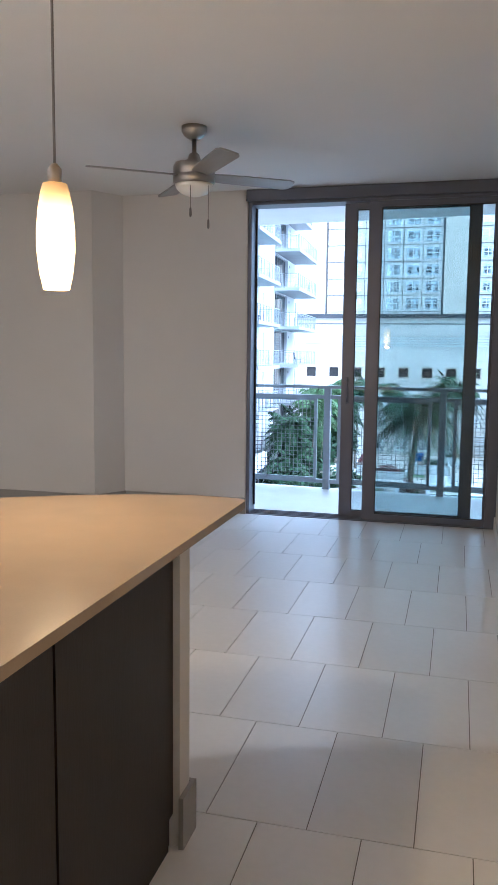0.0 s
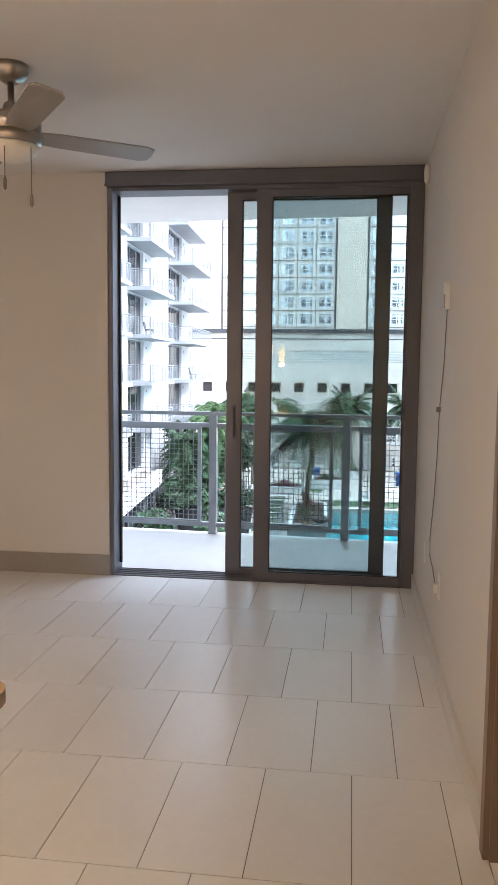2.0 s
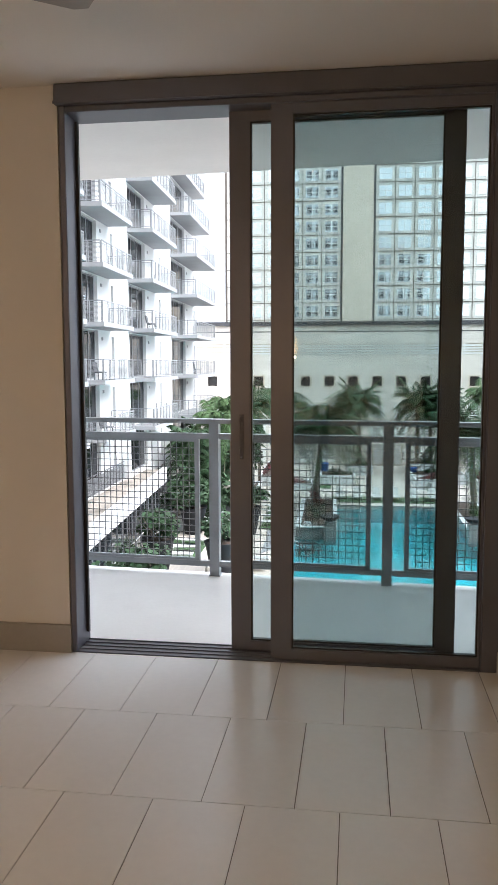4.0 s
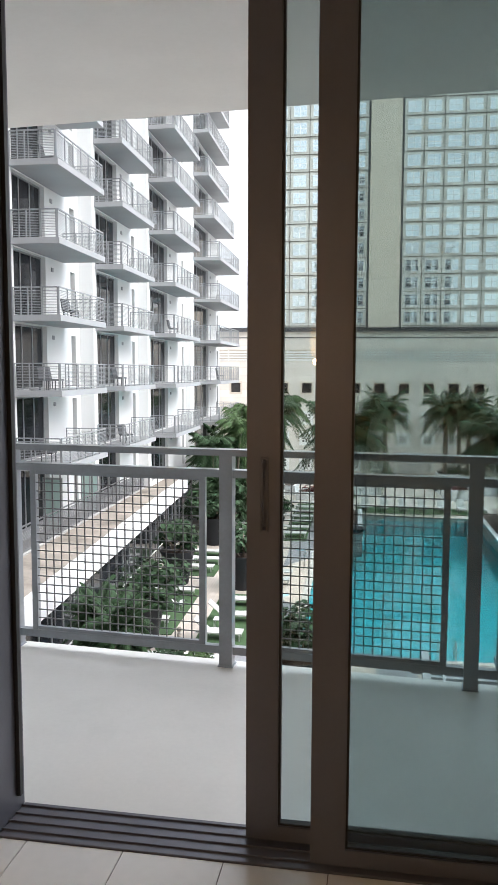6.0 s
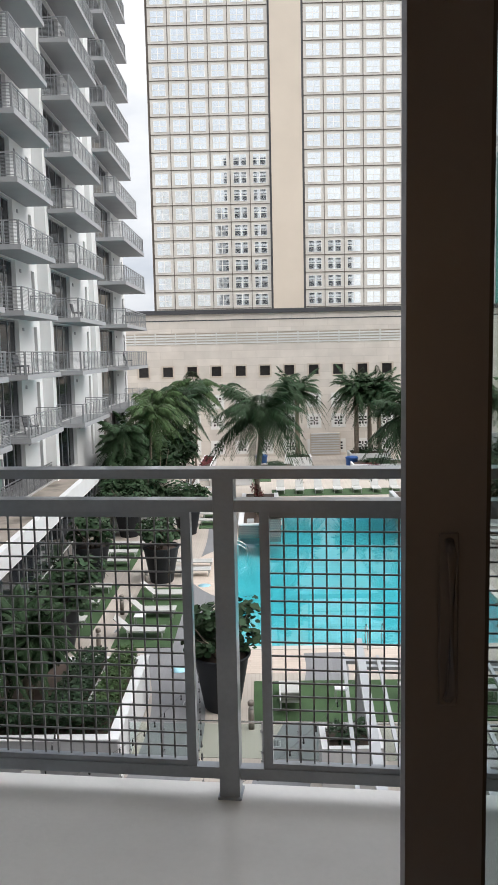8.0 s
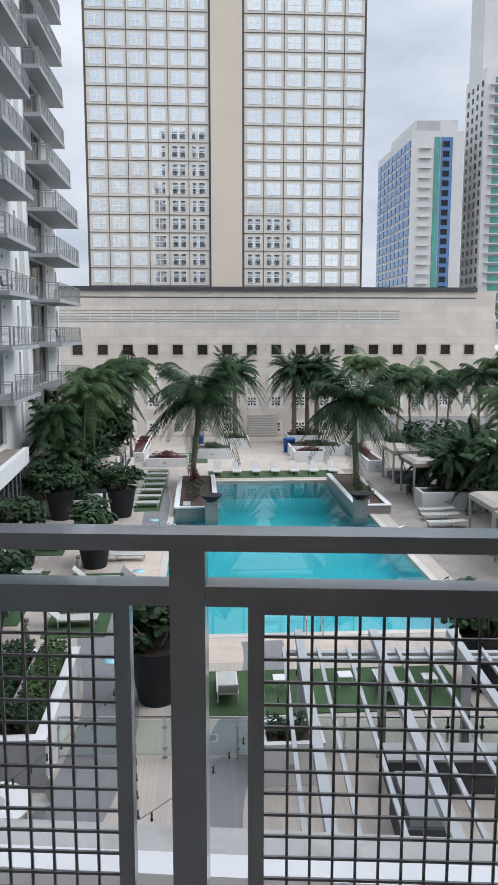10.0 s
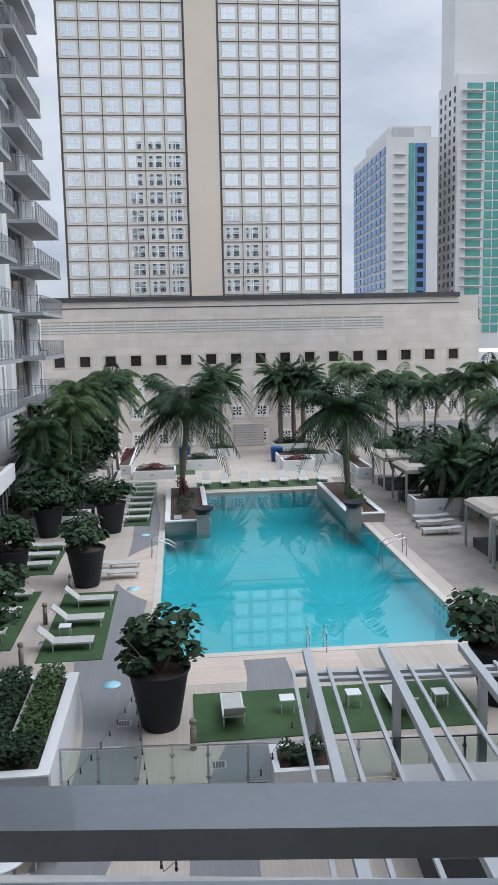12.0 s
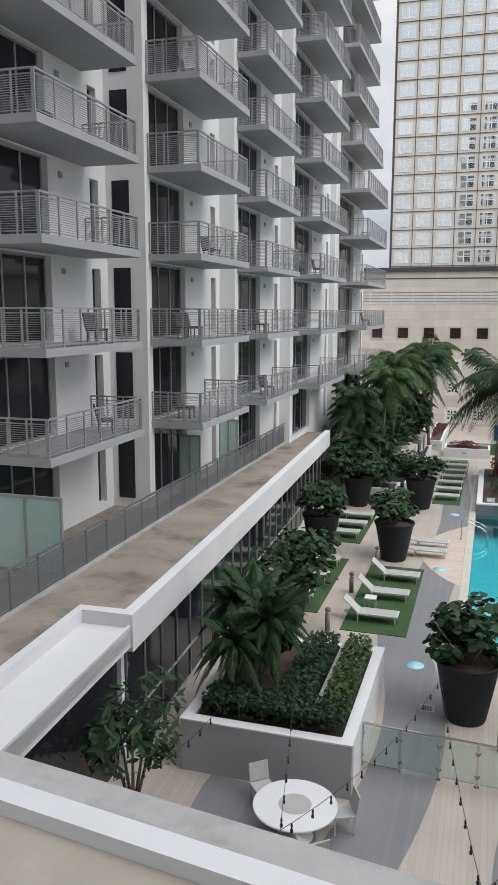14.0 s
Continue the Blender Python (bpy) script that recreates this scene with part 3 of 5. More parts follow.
solid("pool_coping", cp, M_COPING, "beige stone coping around the pool", "pool edge", kind="structure")
solid("pool_basin", boxes((PX0 - 0.2, PX1 + 0.2, PY0 - 0.2, PY1 + 0.2, G - 1.7, G - 1.35), (PX0 - 0.2, PX0, PY0, PY1, G - 1.35, G - 0.31), (PX1, PX1 + 0.2, PY0, PY1, G - 1.35, G - 0.31),
      (PX0, PX1, PY0 - 0.2, PY0, G - 1.35, G - 0.31), (PX0, PX1, PY1, PY1 + 0.2, G - 1.35, G - 0.31)), M_BASIN, "turquoise plastered pool basin", "pool", kind="structure")
wb = bmesh.new()
wv = [wb.verts.new(p) for p in ((PX0, PY0, G - 0.07), (PX1, PY0, G - 0.07), (PX1, PY1, G - 0.07), (PX0, PY1, G - 0.07))]
wb.faces.new(wv)
water_me = bpy.data.meshes.new("pool_water")
wb.to_mesh(water_me)
wb.free()
water_me.materials.append(M_WATER)
wat = solid("pool_water", water_me, M_WATER, "clear turquoise water of the swimming pool", "water", kind="structure")
wat.visible_shadow = False


def ribbon(bm, points, z):
    """A flat inlaid band; points: (x, y, width)."""
    n = len(points)
    L, R = [], []
    for i, (x, y, w) in enumerate(points):
        a, b = points[max(i - 1, 0)], points[min(i + 1, n - 1)]
        d = Vector((b[0] - a[0], b[1] - a[1], 0)).normalized()
        s = Vector((d.y, -d.x, 0))
        L.append(bm.verts.new(Vector((x, y, z)) - s * w / 2))
        R.append(bm.verts.new(Vector((x, y, z)) + s * w / 2))
    for i in range(n - 1):
        bm.faces.new((L[i], R[i], R[i + 1], L[i + 1]))


bm = bmesh.new()
ribbon(bm, [(1.15 - 0.75 * math.sin((y - 12) / 9 * math.pi) + (y - 12) * 0.06, y, 1.5) for y in np.arange(12, 27.3, 0.5)], G + 0.004)
ribbon(bm, [(-3.3 + 1.15 * math.sin((y - 14) / 14 * math.pi) if y < 28 else -2.35 - 0.35 * math.cos((y - 28) / 5), y, 1.7) for y in np.arange(12, 62, 0.6)], G + 0.005)
ribbon(bm, [(-5.05 + 0.25 * math.sin(y), y, 2.9) for y in np.arange(11.4, 18.0, 0.5)], G + 0.0075)
solid("grey_band", bm, M_DECK_G, "curving grey bands inlaid in the deck", "pavement", kind="structure")
bm = bmesh.new()
arc = [(PX0 - 0.36 - 2.0 * math.sin(math.pi * k / 16) ** 0.8, 33.6 + 9.6 * k / 16) for k in range(17)]
prism(bm, [(PX0 - 0.36, 33.6)] + arc[1:-1] + [(PX0 - 0.36, 43.2)], G + 0.001, G + 0.009)
prism(bm, [(PX0 - 0.3, 25.2), (6.0, 25.2), (6.0, 27.34), (PX0 - 0.3, 27.34)], G + 0.001, G + 0.0035)
solid("sand_paving", bm, M_SAND, "sand coloured paving beside the pool", "pavement", kind="structure")

bm = bmesh.new()
prism(bm, [(PX1 + 1.1, 29.0), (17.5, 29.0), (17.5, 62.0), (PX1 + 1.1, 62.0)], G + 0.001, G + 0.006)
solid("side_walkway", bm, M_WALK, "mottled grey-brown stone walkway before the cabanas", "pavement", kind="structure")


def turf(x0, x1, y0, y1):
    solid("turf_lawn", boxes((x0, x1, y0, y1, G + 0.0005, G + 0.03)), M_TURF, "dark green artificial turf mat", "lawn", "turf mats")


for q in ((-5.35, -3.0, 27.7, 35.3), (-9.0, -6.45, 29.0, 35.8), (-9.0, -6.35, 38.4, 44.2), (-3.6, -2.0, 47.8, 62.0), (0.15, 8.6, 21.5, 24.5), (1.2, 11.4, 58.6, 61.4), (-3.8, 1.2, 65.5, 71)):
    turf(*q)

for x_, y_ in ((-2.5, 25.6), (-2.35, 35.6), (-2.2, 45.5)):
    b = bmesh.new()
    lathe(b, [(0.3, 0.006), (0.3, 0.016), (0.02, 0.02)], 24)
    solid("deck_light", b, M_DISC, "pale blue round light set in the deck", "light", "deck lights", at=pose(x_, y_, G))

# raised planters in the far corners of the pool
def pool_planter(x0, x1, col_x):
    t = thing("pool_planter", "raised mosaic planter with white rim at the pool corner", "planter", group="pool planters")
    part("mosaic_wall", boxes((x0, x1, 46.3, 46.5, G - 0.3, G + 0.5), (x0, x0 + 0.2, 46.5, 57.0, G - 0.3, G + 0.5), (x1 - 0.2, x1, 46.5, 57.0, G - 0.3, G + 0.5), (x0, x1, 57.0, 57.2, G - 0.3, G + 0.5)), M_MOSAIC, t)
    part("rim", boxes((x0 - 0.05, x1 + 0.05, 46.25, 46.58, G + 0.5, G + 0.58), (x0 - 0.05, x0 + 0.27, 46.58, 57.0, G + 0.5, G + 0.58), (x1 - 0.27, x1 + 0.05, 46.58, 57.0, G + 0.5, G + 0.58)), M_WHITE, t)
    part("soil", boxes((x0 + 0.2, x1 - 0.2, 46.5, 57.0, G, G + 0.45)), M_SOIL, t)
    part("sign", boxes((x0 + 0.5, x0 + 0.95, 46.66, 46.69, G + 0.6, G + 0.85)), M_WHITE, t)
    part("column", boxes((col_x - 0.38, col_x + 0.38, 45.5, 46.24, G - 0.35, G + 1.0)), M_MOSAIC, t)
    part("column_cap", boxes((col_x - 0.42, col_x + 0.42, 45.46, 46.24, G + 1.0, G + 1.06)), M_MOSAIC, t)
    b = bmesh.new()
    lathe(b, [(0.18, 0), (0.42, 0.10), (0.62, 0.30), (0.64, 0.36), (0.56, 0.35), (0.3, 0.2), (0.02, 0.16)], 24, (col_x, 45.84, G + 1.061), cap=False)
    part("fire_bowl", b, M_POT, t, "dark metal fire bowl")


pool_planter(-1.0, 1.6, 1.2)
pool_planter(10.0, 12.2, 10.2)


def grab_rail(x, y, turn):
    t = thing("pool_handrail", "bent stainless steel pool handrail", "handrail", (x, y, G), turn=turn)
    for dy in (0.0, 0.75):
        b = bmesh.new()
        tube(b, [(-0.6, dy, 0), (-0.6, dy, 0.85), (-0.5, dy, 0.95), (0.3, dy, 0.72), (0.62, dy, 0.5), (0.66, dy, 0.4), (0.66, dy, -0.3)], 0.028, 8)
        part("tube", b, M_CHROME, t)
    b = bmesh.new()
    tube(b, [(-0.6, 0, 0.45), (-0.6, 0.75, 0.45)], 0.02, 8)
    part("crossbar", b, M_CHROME, t)


grab_rail(PX0 + 0.0, 40.6, 0)
grab_rail(PX1 - 0.1, 39.6, 180)
t = thing("pool_ladder", "stainless steel pool ladder rails", "ladder", (4.35, PY0, G))
for dx in (0, 0.62):
    b = bmesh.new()
    tube(b, [(dx, -0.5, 0.0), (dx, -0.5, 0.65), (dx, -0.35, 0.85), (dx, 0.05, 0.8), (dx, 0.15, 0.6), (dx, 0.15, -0.8)], 0.024, 8)
    part("rail_tube", b, M_CHROME, t)

# ---- loungers ----
def lounger(x, y, turn, up):
    """Head towards local -x; up: angle of the back."""
    t = thing("sun_lounger", "grey mesh sun lounger with a raised back" if up else "grey mesh sun lounger lying flat", "sun lounger", (x, y, G + 0.03), "sun loungers", turn)
    part("frame", boxes((-0.35, 1.15, -0.33, -0.28, 0.27, 0.33), (-0.35, 1.15, 0.28, 0.33, 0.27, 0.33), (1.1, 1.15, -0.28, 0.28, 0.27, 0.33), (-0.35, -0.30, -0.28, 0.28, 0.27, 0.33)), M_LFRAME, t)
    part("seat_sling", boxes((-0.3, 1.1, -0.28, 0.28, 0.30, 0.325)), M_LOUNGE, t)
    part("backrest", boxes((-0.75, 0.0, -0.30, 0.30, -0.015, 0.02)), M_LOUNGE, t, at=pose(-0.3, 0, 0.32, 0, up, 0))
    lg = mesh_of("leg", boxes((-0.022, 0.022, -0.022, 0.022, 0.0, 0.27)), M_LFRAME)
    for lx, ly in ((-0.3, -0.3), (-0.3, 0.3), (1.05, -0.3), (1.05, 0.3)):
        part("leg", lg, M_LFRAME, t, at=(lx, ly, 0))
    return t


def copies(first, places, z=None):
    for x, y, turn in places:
        copy_thing(first, pose(x, y, G + 0.03 if z is None else z, 0, 0, turn))


L_up = lounger(-4.55, 28.9, 0, 42)
copies(L_up, [(-4.4, 31.3, 0), (-4.2, 33.6, 0), (1.3, 22.6, 90), (6.3, 22.5, 90)])
copies(L_up, [(1.9 + k * 1.5, 60.4, -90) for k in range(7)])
L_flat = lounger(-7.7, 39.4, 0, 4)
copies(L_flat, [(-7.6, 41.2, 0), (-7.5, 43.0, 0), (-3.3, 37.4, 0), (-3.3, 38.9, 0), (-8.0, 30.2, 0), (-7.9, 32.6, 0), (-7.8, 34.8, 0)] + [(-3.2 + 0.03 * k, 49.0 + 2.0 * k, 0) for k in range(7)] + [(14.6, 42.8, 180), (14.8, 44.6, 180), (15.0, 46.0, 180)])


def side_table(x, y):
    t = thing("side_table", "small square white side table", "table", (x, y, G + 0.03), "side tables")
    part("tabletop", boxes((-0.22, 0.22, -0.22, 0.22, 0.40, 0.44)), M_WHITE, t)
    for lx in (-0.19, 0.19):
        for ly in (-0.19, 0.19):
            part("leg", boxes((lx - 0.015, lx + 0.015, ly - 0.015, ly + 0.015, 0, 0.40)), M_LFRAME, t)
    return t


st = side_table(2.95, 23.0)
copies(st, [(5.0, 23.1, 0), (7.6, 22.8, 0), (-4.6, 30.1, 0), (-8.1, 40.3, 0)])


def bollard(x, y):
    t = thing("bollard_light", "short steel bollard light", "bollard", (x, y, G), "bollard lights")
    b = bmesh.new()
    lathe(b, [(0.09, 0), (0.09, 0.62)], 16)
    part("pole", b, M_BOLL, t)
    b = bmesh.new()
    lathe(b, [(0.07, 0.62), (0.07, 0.74)], 16)
    part("lens", b, M_LEDGE, t)
    b = bmesh.new()
    lathe(b, [(0.1, 0.74), (0.1, 0.84), (0.06, 0.88)], 16)
    part("cap", b, M_BOLL, t)
    return t


bl_ = bollard(-5.75, 27.5)
copies(bl_, [(-5.6, 31.6, 0), (-5.1, 35.4, 0), (0.1, 21.2, 0), (3.6, 21.3, 0)], G)

# ---- pots with broad-leaved shrubs ----
def leaves(bm, centre, radii, n, size, rnd, flat=0.5, round_=True):
    """Many single leaves spread through a lumpy crown."""
    cx, cy, cz = centre
    lumps = [(rnd.uniform(-0.6, 0.6), rnd.uniform(-0.6, 0.6), rnd.uniform(-0.5, 0.6), rnd.uniform(0.35, 0.62)) for _ in range(9)]
    for _ in range(n):
        lx, ly, lz, lr = rnd.choice(lumps)
        d = Vector((rnd.gauss(0, 1), rnd.gauss(0, 1), rnd.gauss(0, 1))).normalized() * (lr * rnd.uniform(0.55, 1.0))
        p = Vector((cx + (lx + d.x) * radii[0], cy + (ly + d.y) * radii[1], cz + (lz + d.z) * radii[2]))
        nor = Vector((d.x + rnd.uniform(-0.5, 0.5), d.y + rnd.uniform(-0.5, 0.5), abs(d.z) + flat)).normalized()
        a = nor.orthogonal().normalized()
        a.rotate(Matrix.Rotation(rnd.uniform(0, 6.28), 3, nor))
        b = nor.cross(a)
        s = size * rnd.uniform(0.7, 1.25)
        shape = ((-1, 0), (-0.6, -0.75), (0.35, -0.85), (1, 0), (0.35, 0.85), (-0.6, 0.75)) if round_ else ((-1, 0), (0, -0.35), (1, 0), (0, 0.35))
        bm.faces.new([bm.verts.new(p + a * (u * s) + b * (v * s) + nor * (0.12 * s * (abs(v) - 0.3))) for u, v in shape])


def potted_shrub(x, y, scale, seed, n=420):
    rnd = random.Random(seed)
    t = thing("potted_shrub", "broad-leaved shrub in a large black tapered pot", "potted plant", (x, y, G), "potted shrubs", rnd.uniform(0, 360))
    b = bmesh.new()
    lathe(b, [(0.54, 0), (0.57, 0.06), (0.85, 1.6), (0.93, 1.74), (0.93, 1.78), (0.87, 1.78), (0.80, 1.62)], 32)
    part("pot", b, M_POT, t, "black tapered pot")
    b = bmesh.new()
    lathe(b, [(0.02, 1.5), (0.79, 1.6), (0.79, 1.63), (0.02, 1.68)], 20)
    part("soil", b, M_SOIL, t)
    for k in range(7):
        b = bmesh.new()
        a = rnd.uniform(0, 6.28)
        e = (1.1 * math.cos(a), 1.1 * math.sin(a), rnd.uniform(2.5, 3.1))
        tube(b, [(0.15 * math.cos(a), 0.15 * math.sin(a), 1.6), (0.45 * math.cos(a), 0.45 * math.sin(a), 2.1), e], 0.04, 6, 0.012)
        part("stem", b, M_TRUNK, t)
    b = bmesh.new()
    leaves(b, (0, 0, 2.5), (1.6 * scale, 1.6 * scale, 0.9 * scale), n, 0.125, rnd)
    part("foliage", b, M_LEAF, t)


for i, (x, y, s) in enumerate(((-0.83, 22.7, 1.0), (-4.5, 36.5, 0.95), (-8.0, 36.9, 0.95), (-4.2, 46.6, 0.95), (-7.75, 46.2, 1.15), (-7.3, 27.7, 1.1), (9.5, 22.9, 1.0))):
    potted_shrub(x, y, s, 100 + i, 820)

# ---- palms ----
def frond(bm, base, azim, lift, length, droop, rnd, width=0.5, n=18):
    """An arching frond with two rows of hanging leaflets."""
    d = Vector((math.cos(azim), math.sin(azim), 0))
    side = Vector((-d.y, d.x, 0))
    pts = []
    for i in range(n + 1):
        u = i / n
        pts.append(Vector(base) + d * (length * u * (1 - 0.18 * droop * u)) + Vector((0, 0, length * (lift * u - droop * u * u))))
    for i in range(n):
        w = 0.03 * (1 - i / n) + 0.008
        a, b = pts[i], pts[i + 1]
        bm.faces.new([bm.verts.new(q) for q in (a - side * w, a + side * w, b + side * w, b - side * w)])
    for i in range(2, n + 1):
        u = i / n
        ln = width * (math.sin(math.pi * min(1, 0.12 + 0.88 * u)) * 0.85 + 0.22)
        t_ = (pts[i] - pts[i - 1]).normalized()
        for sgn in (-1, 1):
            for off in (0.0, 0.5):
                p = pts[i - 1].lerp(pts[i], off)
                out = (side * sgn * 0.85 + t_ * 0.55 + Vector((0, 0, rnd.uniform(-0.6, -0.25)))).normalized()
                tip = p + out * ln * rnd.uniform(0.85, 1.1) + Vector((0, 0, -0.25 * ln))
                mid = p + out * ln * 0.5
                wv_ = t_ * (0.034 * (0.8 + length * 0.12))
                bm.faces.new([bm.verts.new(q) for q in (p - wv_, mid - wv_ * 1.2, tip, mid + wv_ * 1.2)])


def palm_meshes(name, seed, height, count, length, width, lean, radius, mat=None, rise=1.15):
    rnd = random.Random(seed)
    b = bmesh.new()
    pts = [(lean * (k / 8) ** 1.6, 0.25 * lean * math.sin(k), height * k / 8) for k in range(9)]
    tube(b, pts, radius * 1.35, 10, radius * 0.8)
    top = Vector(pts[-1])
    c = bmesh.new()
    for k in range(count):
        a = k * 2.39996 + rnd.uniform(-0.3, 0.3)
        f = k / count
        frond(c, top + Vector((0, 0, 0.1)), a, rise - (rise + 0.35) * f ** 0.85 + rnd.uniform(-0.15, 0.15), length * (0.75 + 0.3 * f) * rnd.uniform(0.88, 1.1), 0.62 + 0.3 * rnd.random(), rnd, width)
    return mesh_of(name + "_trunk", b, M_TRUNK), mesh_of(name + "_crown", c, mat or M_FROND)


def palm(meshes, x, y, z, turn, size, label, group):
    t = thing("palm_tree", label, "palm", (x, y, z), group, turn)
    t.scale = (size, size, size)
    part("trunk", meshes[0], None, t)
    part("crown", meshes[1], None, t)
    return t


COCO = palm_meshes("coconut_palm", 5, 6.3, 46, 4.6, 1.2, 0.5, 0.19, None, 1.6)
COCO_B = palm_meshes("coconut_palm_b", 15, 5.9, 46, 4.5, 1.2, 0.3, 0.19, None, 1.6)
DATE = palm_meshes("date_palm", 6, 7.6, 64, 4.0, 0.6, 0.1, 0.24, None, 1.6)
SLIM = palm_meshes("slim_palm", 7, 6.6, 25, 2.9, 0.8, 0.25, 0.09)
SLIM_B = palm_meshes("slim_palm_b", 17, 7.0, 25, 3.0, 0.8, -0.3, 0.09, M_FROND_Y)
YOUNG = palm_meshes("young_date_palm", 28, 2.1, 34, 1.75, 0.26, 0.4, 0.085, None, 1.7)
BUSH = palm_meshes("low_palm", 8, 1.1, 34, 1.9, 0.42, 0.1, 0.09)
MID = palm_meshes("bushy_palm", 19, 3.0, 30, 1.9, 0.42, 0.3, 0.1, None, 1.7)
palm(COCO, 0.1, 55.2, G + 0.3, 20, 1.0, "coconut palm leaning over the pool planter", "coconut palms")
palm(COCO_B, 11.3, 52.6, G + 0.3, 200, 1.0, "coconut palm in the pool planter", "coconut palms")
for x, y, s in ((9.9, 76.5, 0.88), (11.3, 77.2, 0.84), (12.1, 76.2, 0.87), (4.0, 75.2, 0.88)):
    palm(DATE, x, y, G + 0.4, x * 50, s, "thick-trunked date palm before the stone wall", "date palms")
for i, (x, y, s) in enumerate(((-6.6, 57.5, 1.05), (-5.6, 62.0, 1.12), (-7.2, 52.5, 0.95), (-8.4, 50.0, 0.85), (-5.2, 66, 1.1), (-6.3, 60, 1.0))):
    palm(SLIM if i % 2 else SLIM_B, x, y, G + 0.4, 67 * i, s, "slender palm in the grove by the tower", "slender palms")
for i, (x, y, s) in enumerate(((17.5, 66, 1.0), (19.5, 69, 1.0), (21.3, 67, 0.95), (23.2, 70, 0.95), (24.8, 66, 1.05), (26.5, 66, 1.1), (22.0, 52, 0.9), (23.5, 58, 0.85), (24.5, 48, 0.85), (15.5, 71, 1.1))):
    palm(SLIM_B if i % 2 else SLIM, x, y, G + 0.4, 51 * i, s, "slender palm in the row behind the cabanas", "slender palms")
for i, (x, y, s) in enumerate(((-6.9, 51.5, 1.3), (-7.8, 54, 1.4), (16.8, 52.5, 1.5), (17.6, 50, 1.5), (18.6, 47.0, 1.5), (19.5, 44.5, 1.5), (20.5, 41.5, 1.5))):
    palm(BUSH, x, y, G + 0.9, 81 * i + 162, s, "low bushy palm with arching fronds", "low palms")

for i, (x, y, s) in enumerate(((-8.3, 48.4, 1.0), (-7.3, 49.6, 0.8), (-8.5, 51.8, 1.35), (-8.2, 55.4, 1.5), (-7.6, 58.6, 1.25), (-6.6, 62.4, 1.2))):
    palm(MID, x, y, G + 0.4, 71 * i, s, "bushy dark palm in the grove by the tower", "bushy palms")
for i, (x, y, s) in enumerate(((16.1, 47.7, 0.9), (17.2, 47.9, 1.0), (18.3, 44.0, 1.1), (18.2, 40.8, 1.05), (18.4, 36.6, 1.1), (18.6, 50.5, 1.15), (19.0, 33.5, 1.1))):
    palm(MID, x, y, G + 0.6, 63 * i, s, "bushy dark palm behind the cabanas", "bushy palms")

for i, (x, y, s) in enumerate(((-6.3, 20.2, 0.9), (-6.9, 20.8, 0.9), (-6.0, 21.2, 0.95), (-6.8, 19.7, 0.75))):
    palm(YOUNG, x, y, G + 1.2, 97 * i, s, "young date palm clump in the garden planter", "young palms")


def shrub_mass(x, y, z, r, n, size, seed, mat, label, name="shrub"):
    b = bmesh.new()
    leaves(b, (0, 0, 0), r, n, size, random.Random(seed), 0.4, False)
    t = thing(name, label, "shrub", (x, y, z), "shrubs")
    part("foliage", b, mat, t, kind="stuff")
    for k in range(5):
        b = bmesh.new()
        tube(b, [(0, 0, -r[2] - 0.6), (r[0] * 0.5 * math.cos(k * 1.3), r[1] * 0.5 * math.sin(k * 1.3), r[2] * 0.3)], 0.05, 5, 0.02)
        part("stem", b, M_TRUNK, t)


for i, q in enumerate(((-7.2, 49.5, -6.9, (1.7, 2.2, 2.0)), (-6.9, 54.0, -6.0, (1.6, 2.6, 2.4)), (-6.2, 59.0, -6.2, (1.6, 2.6, 2.2)), (-8.8, 47.6, -7.6, (1.4, 1.4, 1.3)))):
    shrub_mass(*q, 900, 0.32, 300 + i, M_LEAF, "tall leafy shrub in the grove by the tower")
for i, q in enumerate(((16.6, 49.0, -7.4, (1.9, 2.2, 1.4)), (17.8, 55.0, -6.8, (2.2, 3.0, 1.7)), (18.5, 43.0, -7.2, (2.0, 2.4, 1.6)), (18.5, 37.5, -7.0, (2.0, 2.4, 1.6)), (17.8, 33.0, -7.2, (1.8, 2.2, 1.5)), (16.5, 60, -6.8, (2.0, 3.0, 1.6)))):
    shrub_mass(*q, 800, 0.32, 320 + i, M_HEDGE, "dense dark shrub behind the cabanas")

shrub_mass(0.2, 49.6, G + 1.0, (0.7, 1.6, 0.5), 260, 0.13, 361, M_HEDGE, "low green planting in the pool planter")
shrub_mass(0.1, 54.6, G + 1.1, (0.55, 0.9, 0.7), 220, 0.13, 362, M_RED, "reddish shrub round the palm in the pool planter")
shrub_mass(11.3, 49.4, G + 1.0, (0.6, 1.8, 0.5), 260, 0.13, 363, M_FROND_Y, "low green planting in the pool planter")
for x_, y_ in ((-1.9, 22.9), (-5.35, 29.6), (0.75, 20.3)):
    t = thing("deck_drain", "small dark square drain set in the deck", "drain", (x_, y_, G), "deck drains")
    part("grate", boxes(*[(-0.16 + 0.08 * k, -0.11 + 0.08 * k, -0.15, 0.15, 0.0005, 0.012) for k in range(4)]), M_COPE, t)
    part("rim", boxes((-0.2, -0.165, -0.2, 0.2, 0.0005, 0.012), (0.165, 0.2, -0.2, 0.2, 0.0005, 0.012), (-0.165, 0.165, -0.2, -0.155, 0.0005, 0.012), (-0.165, 0.165, 0.155, 0.2, 0.0005, 0.012)), M_GREY, t)

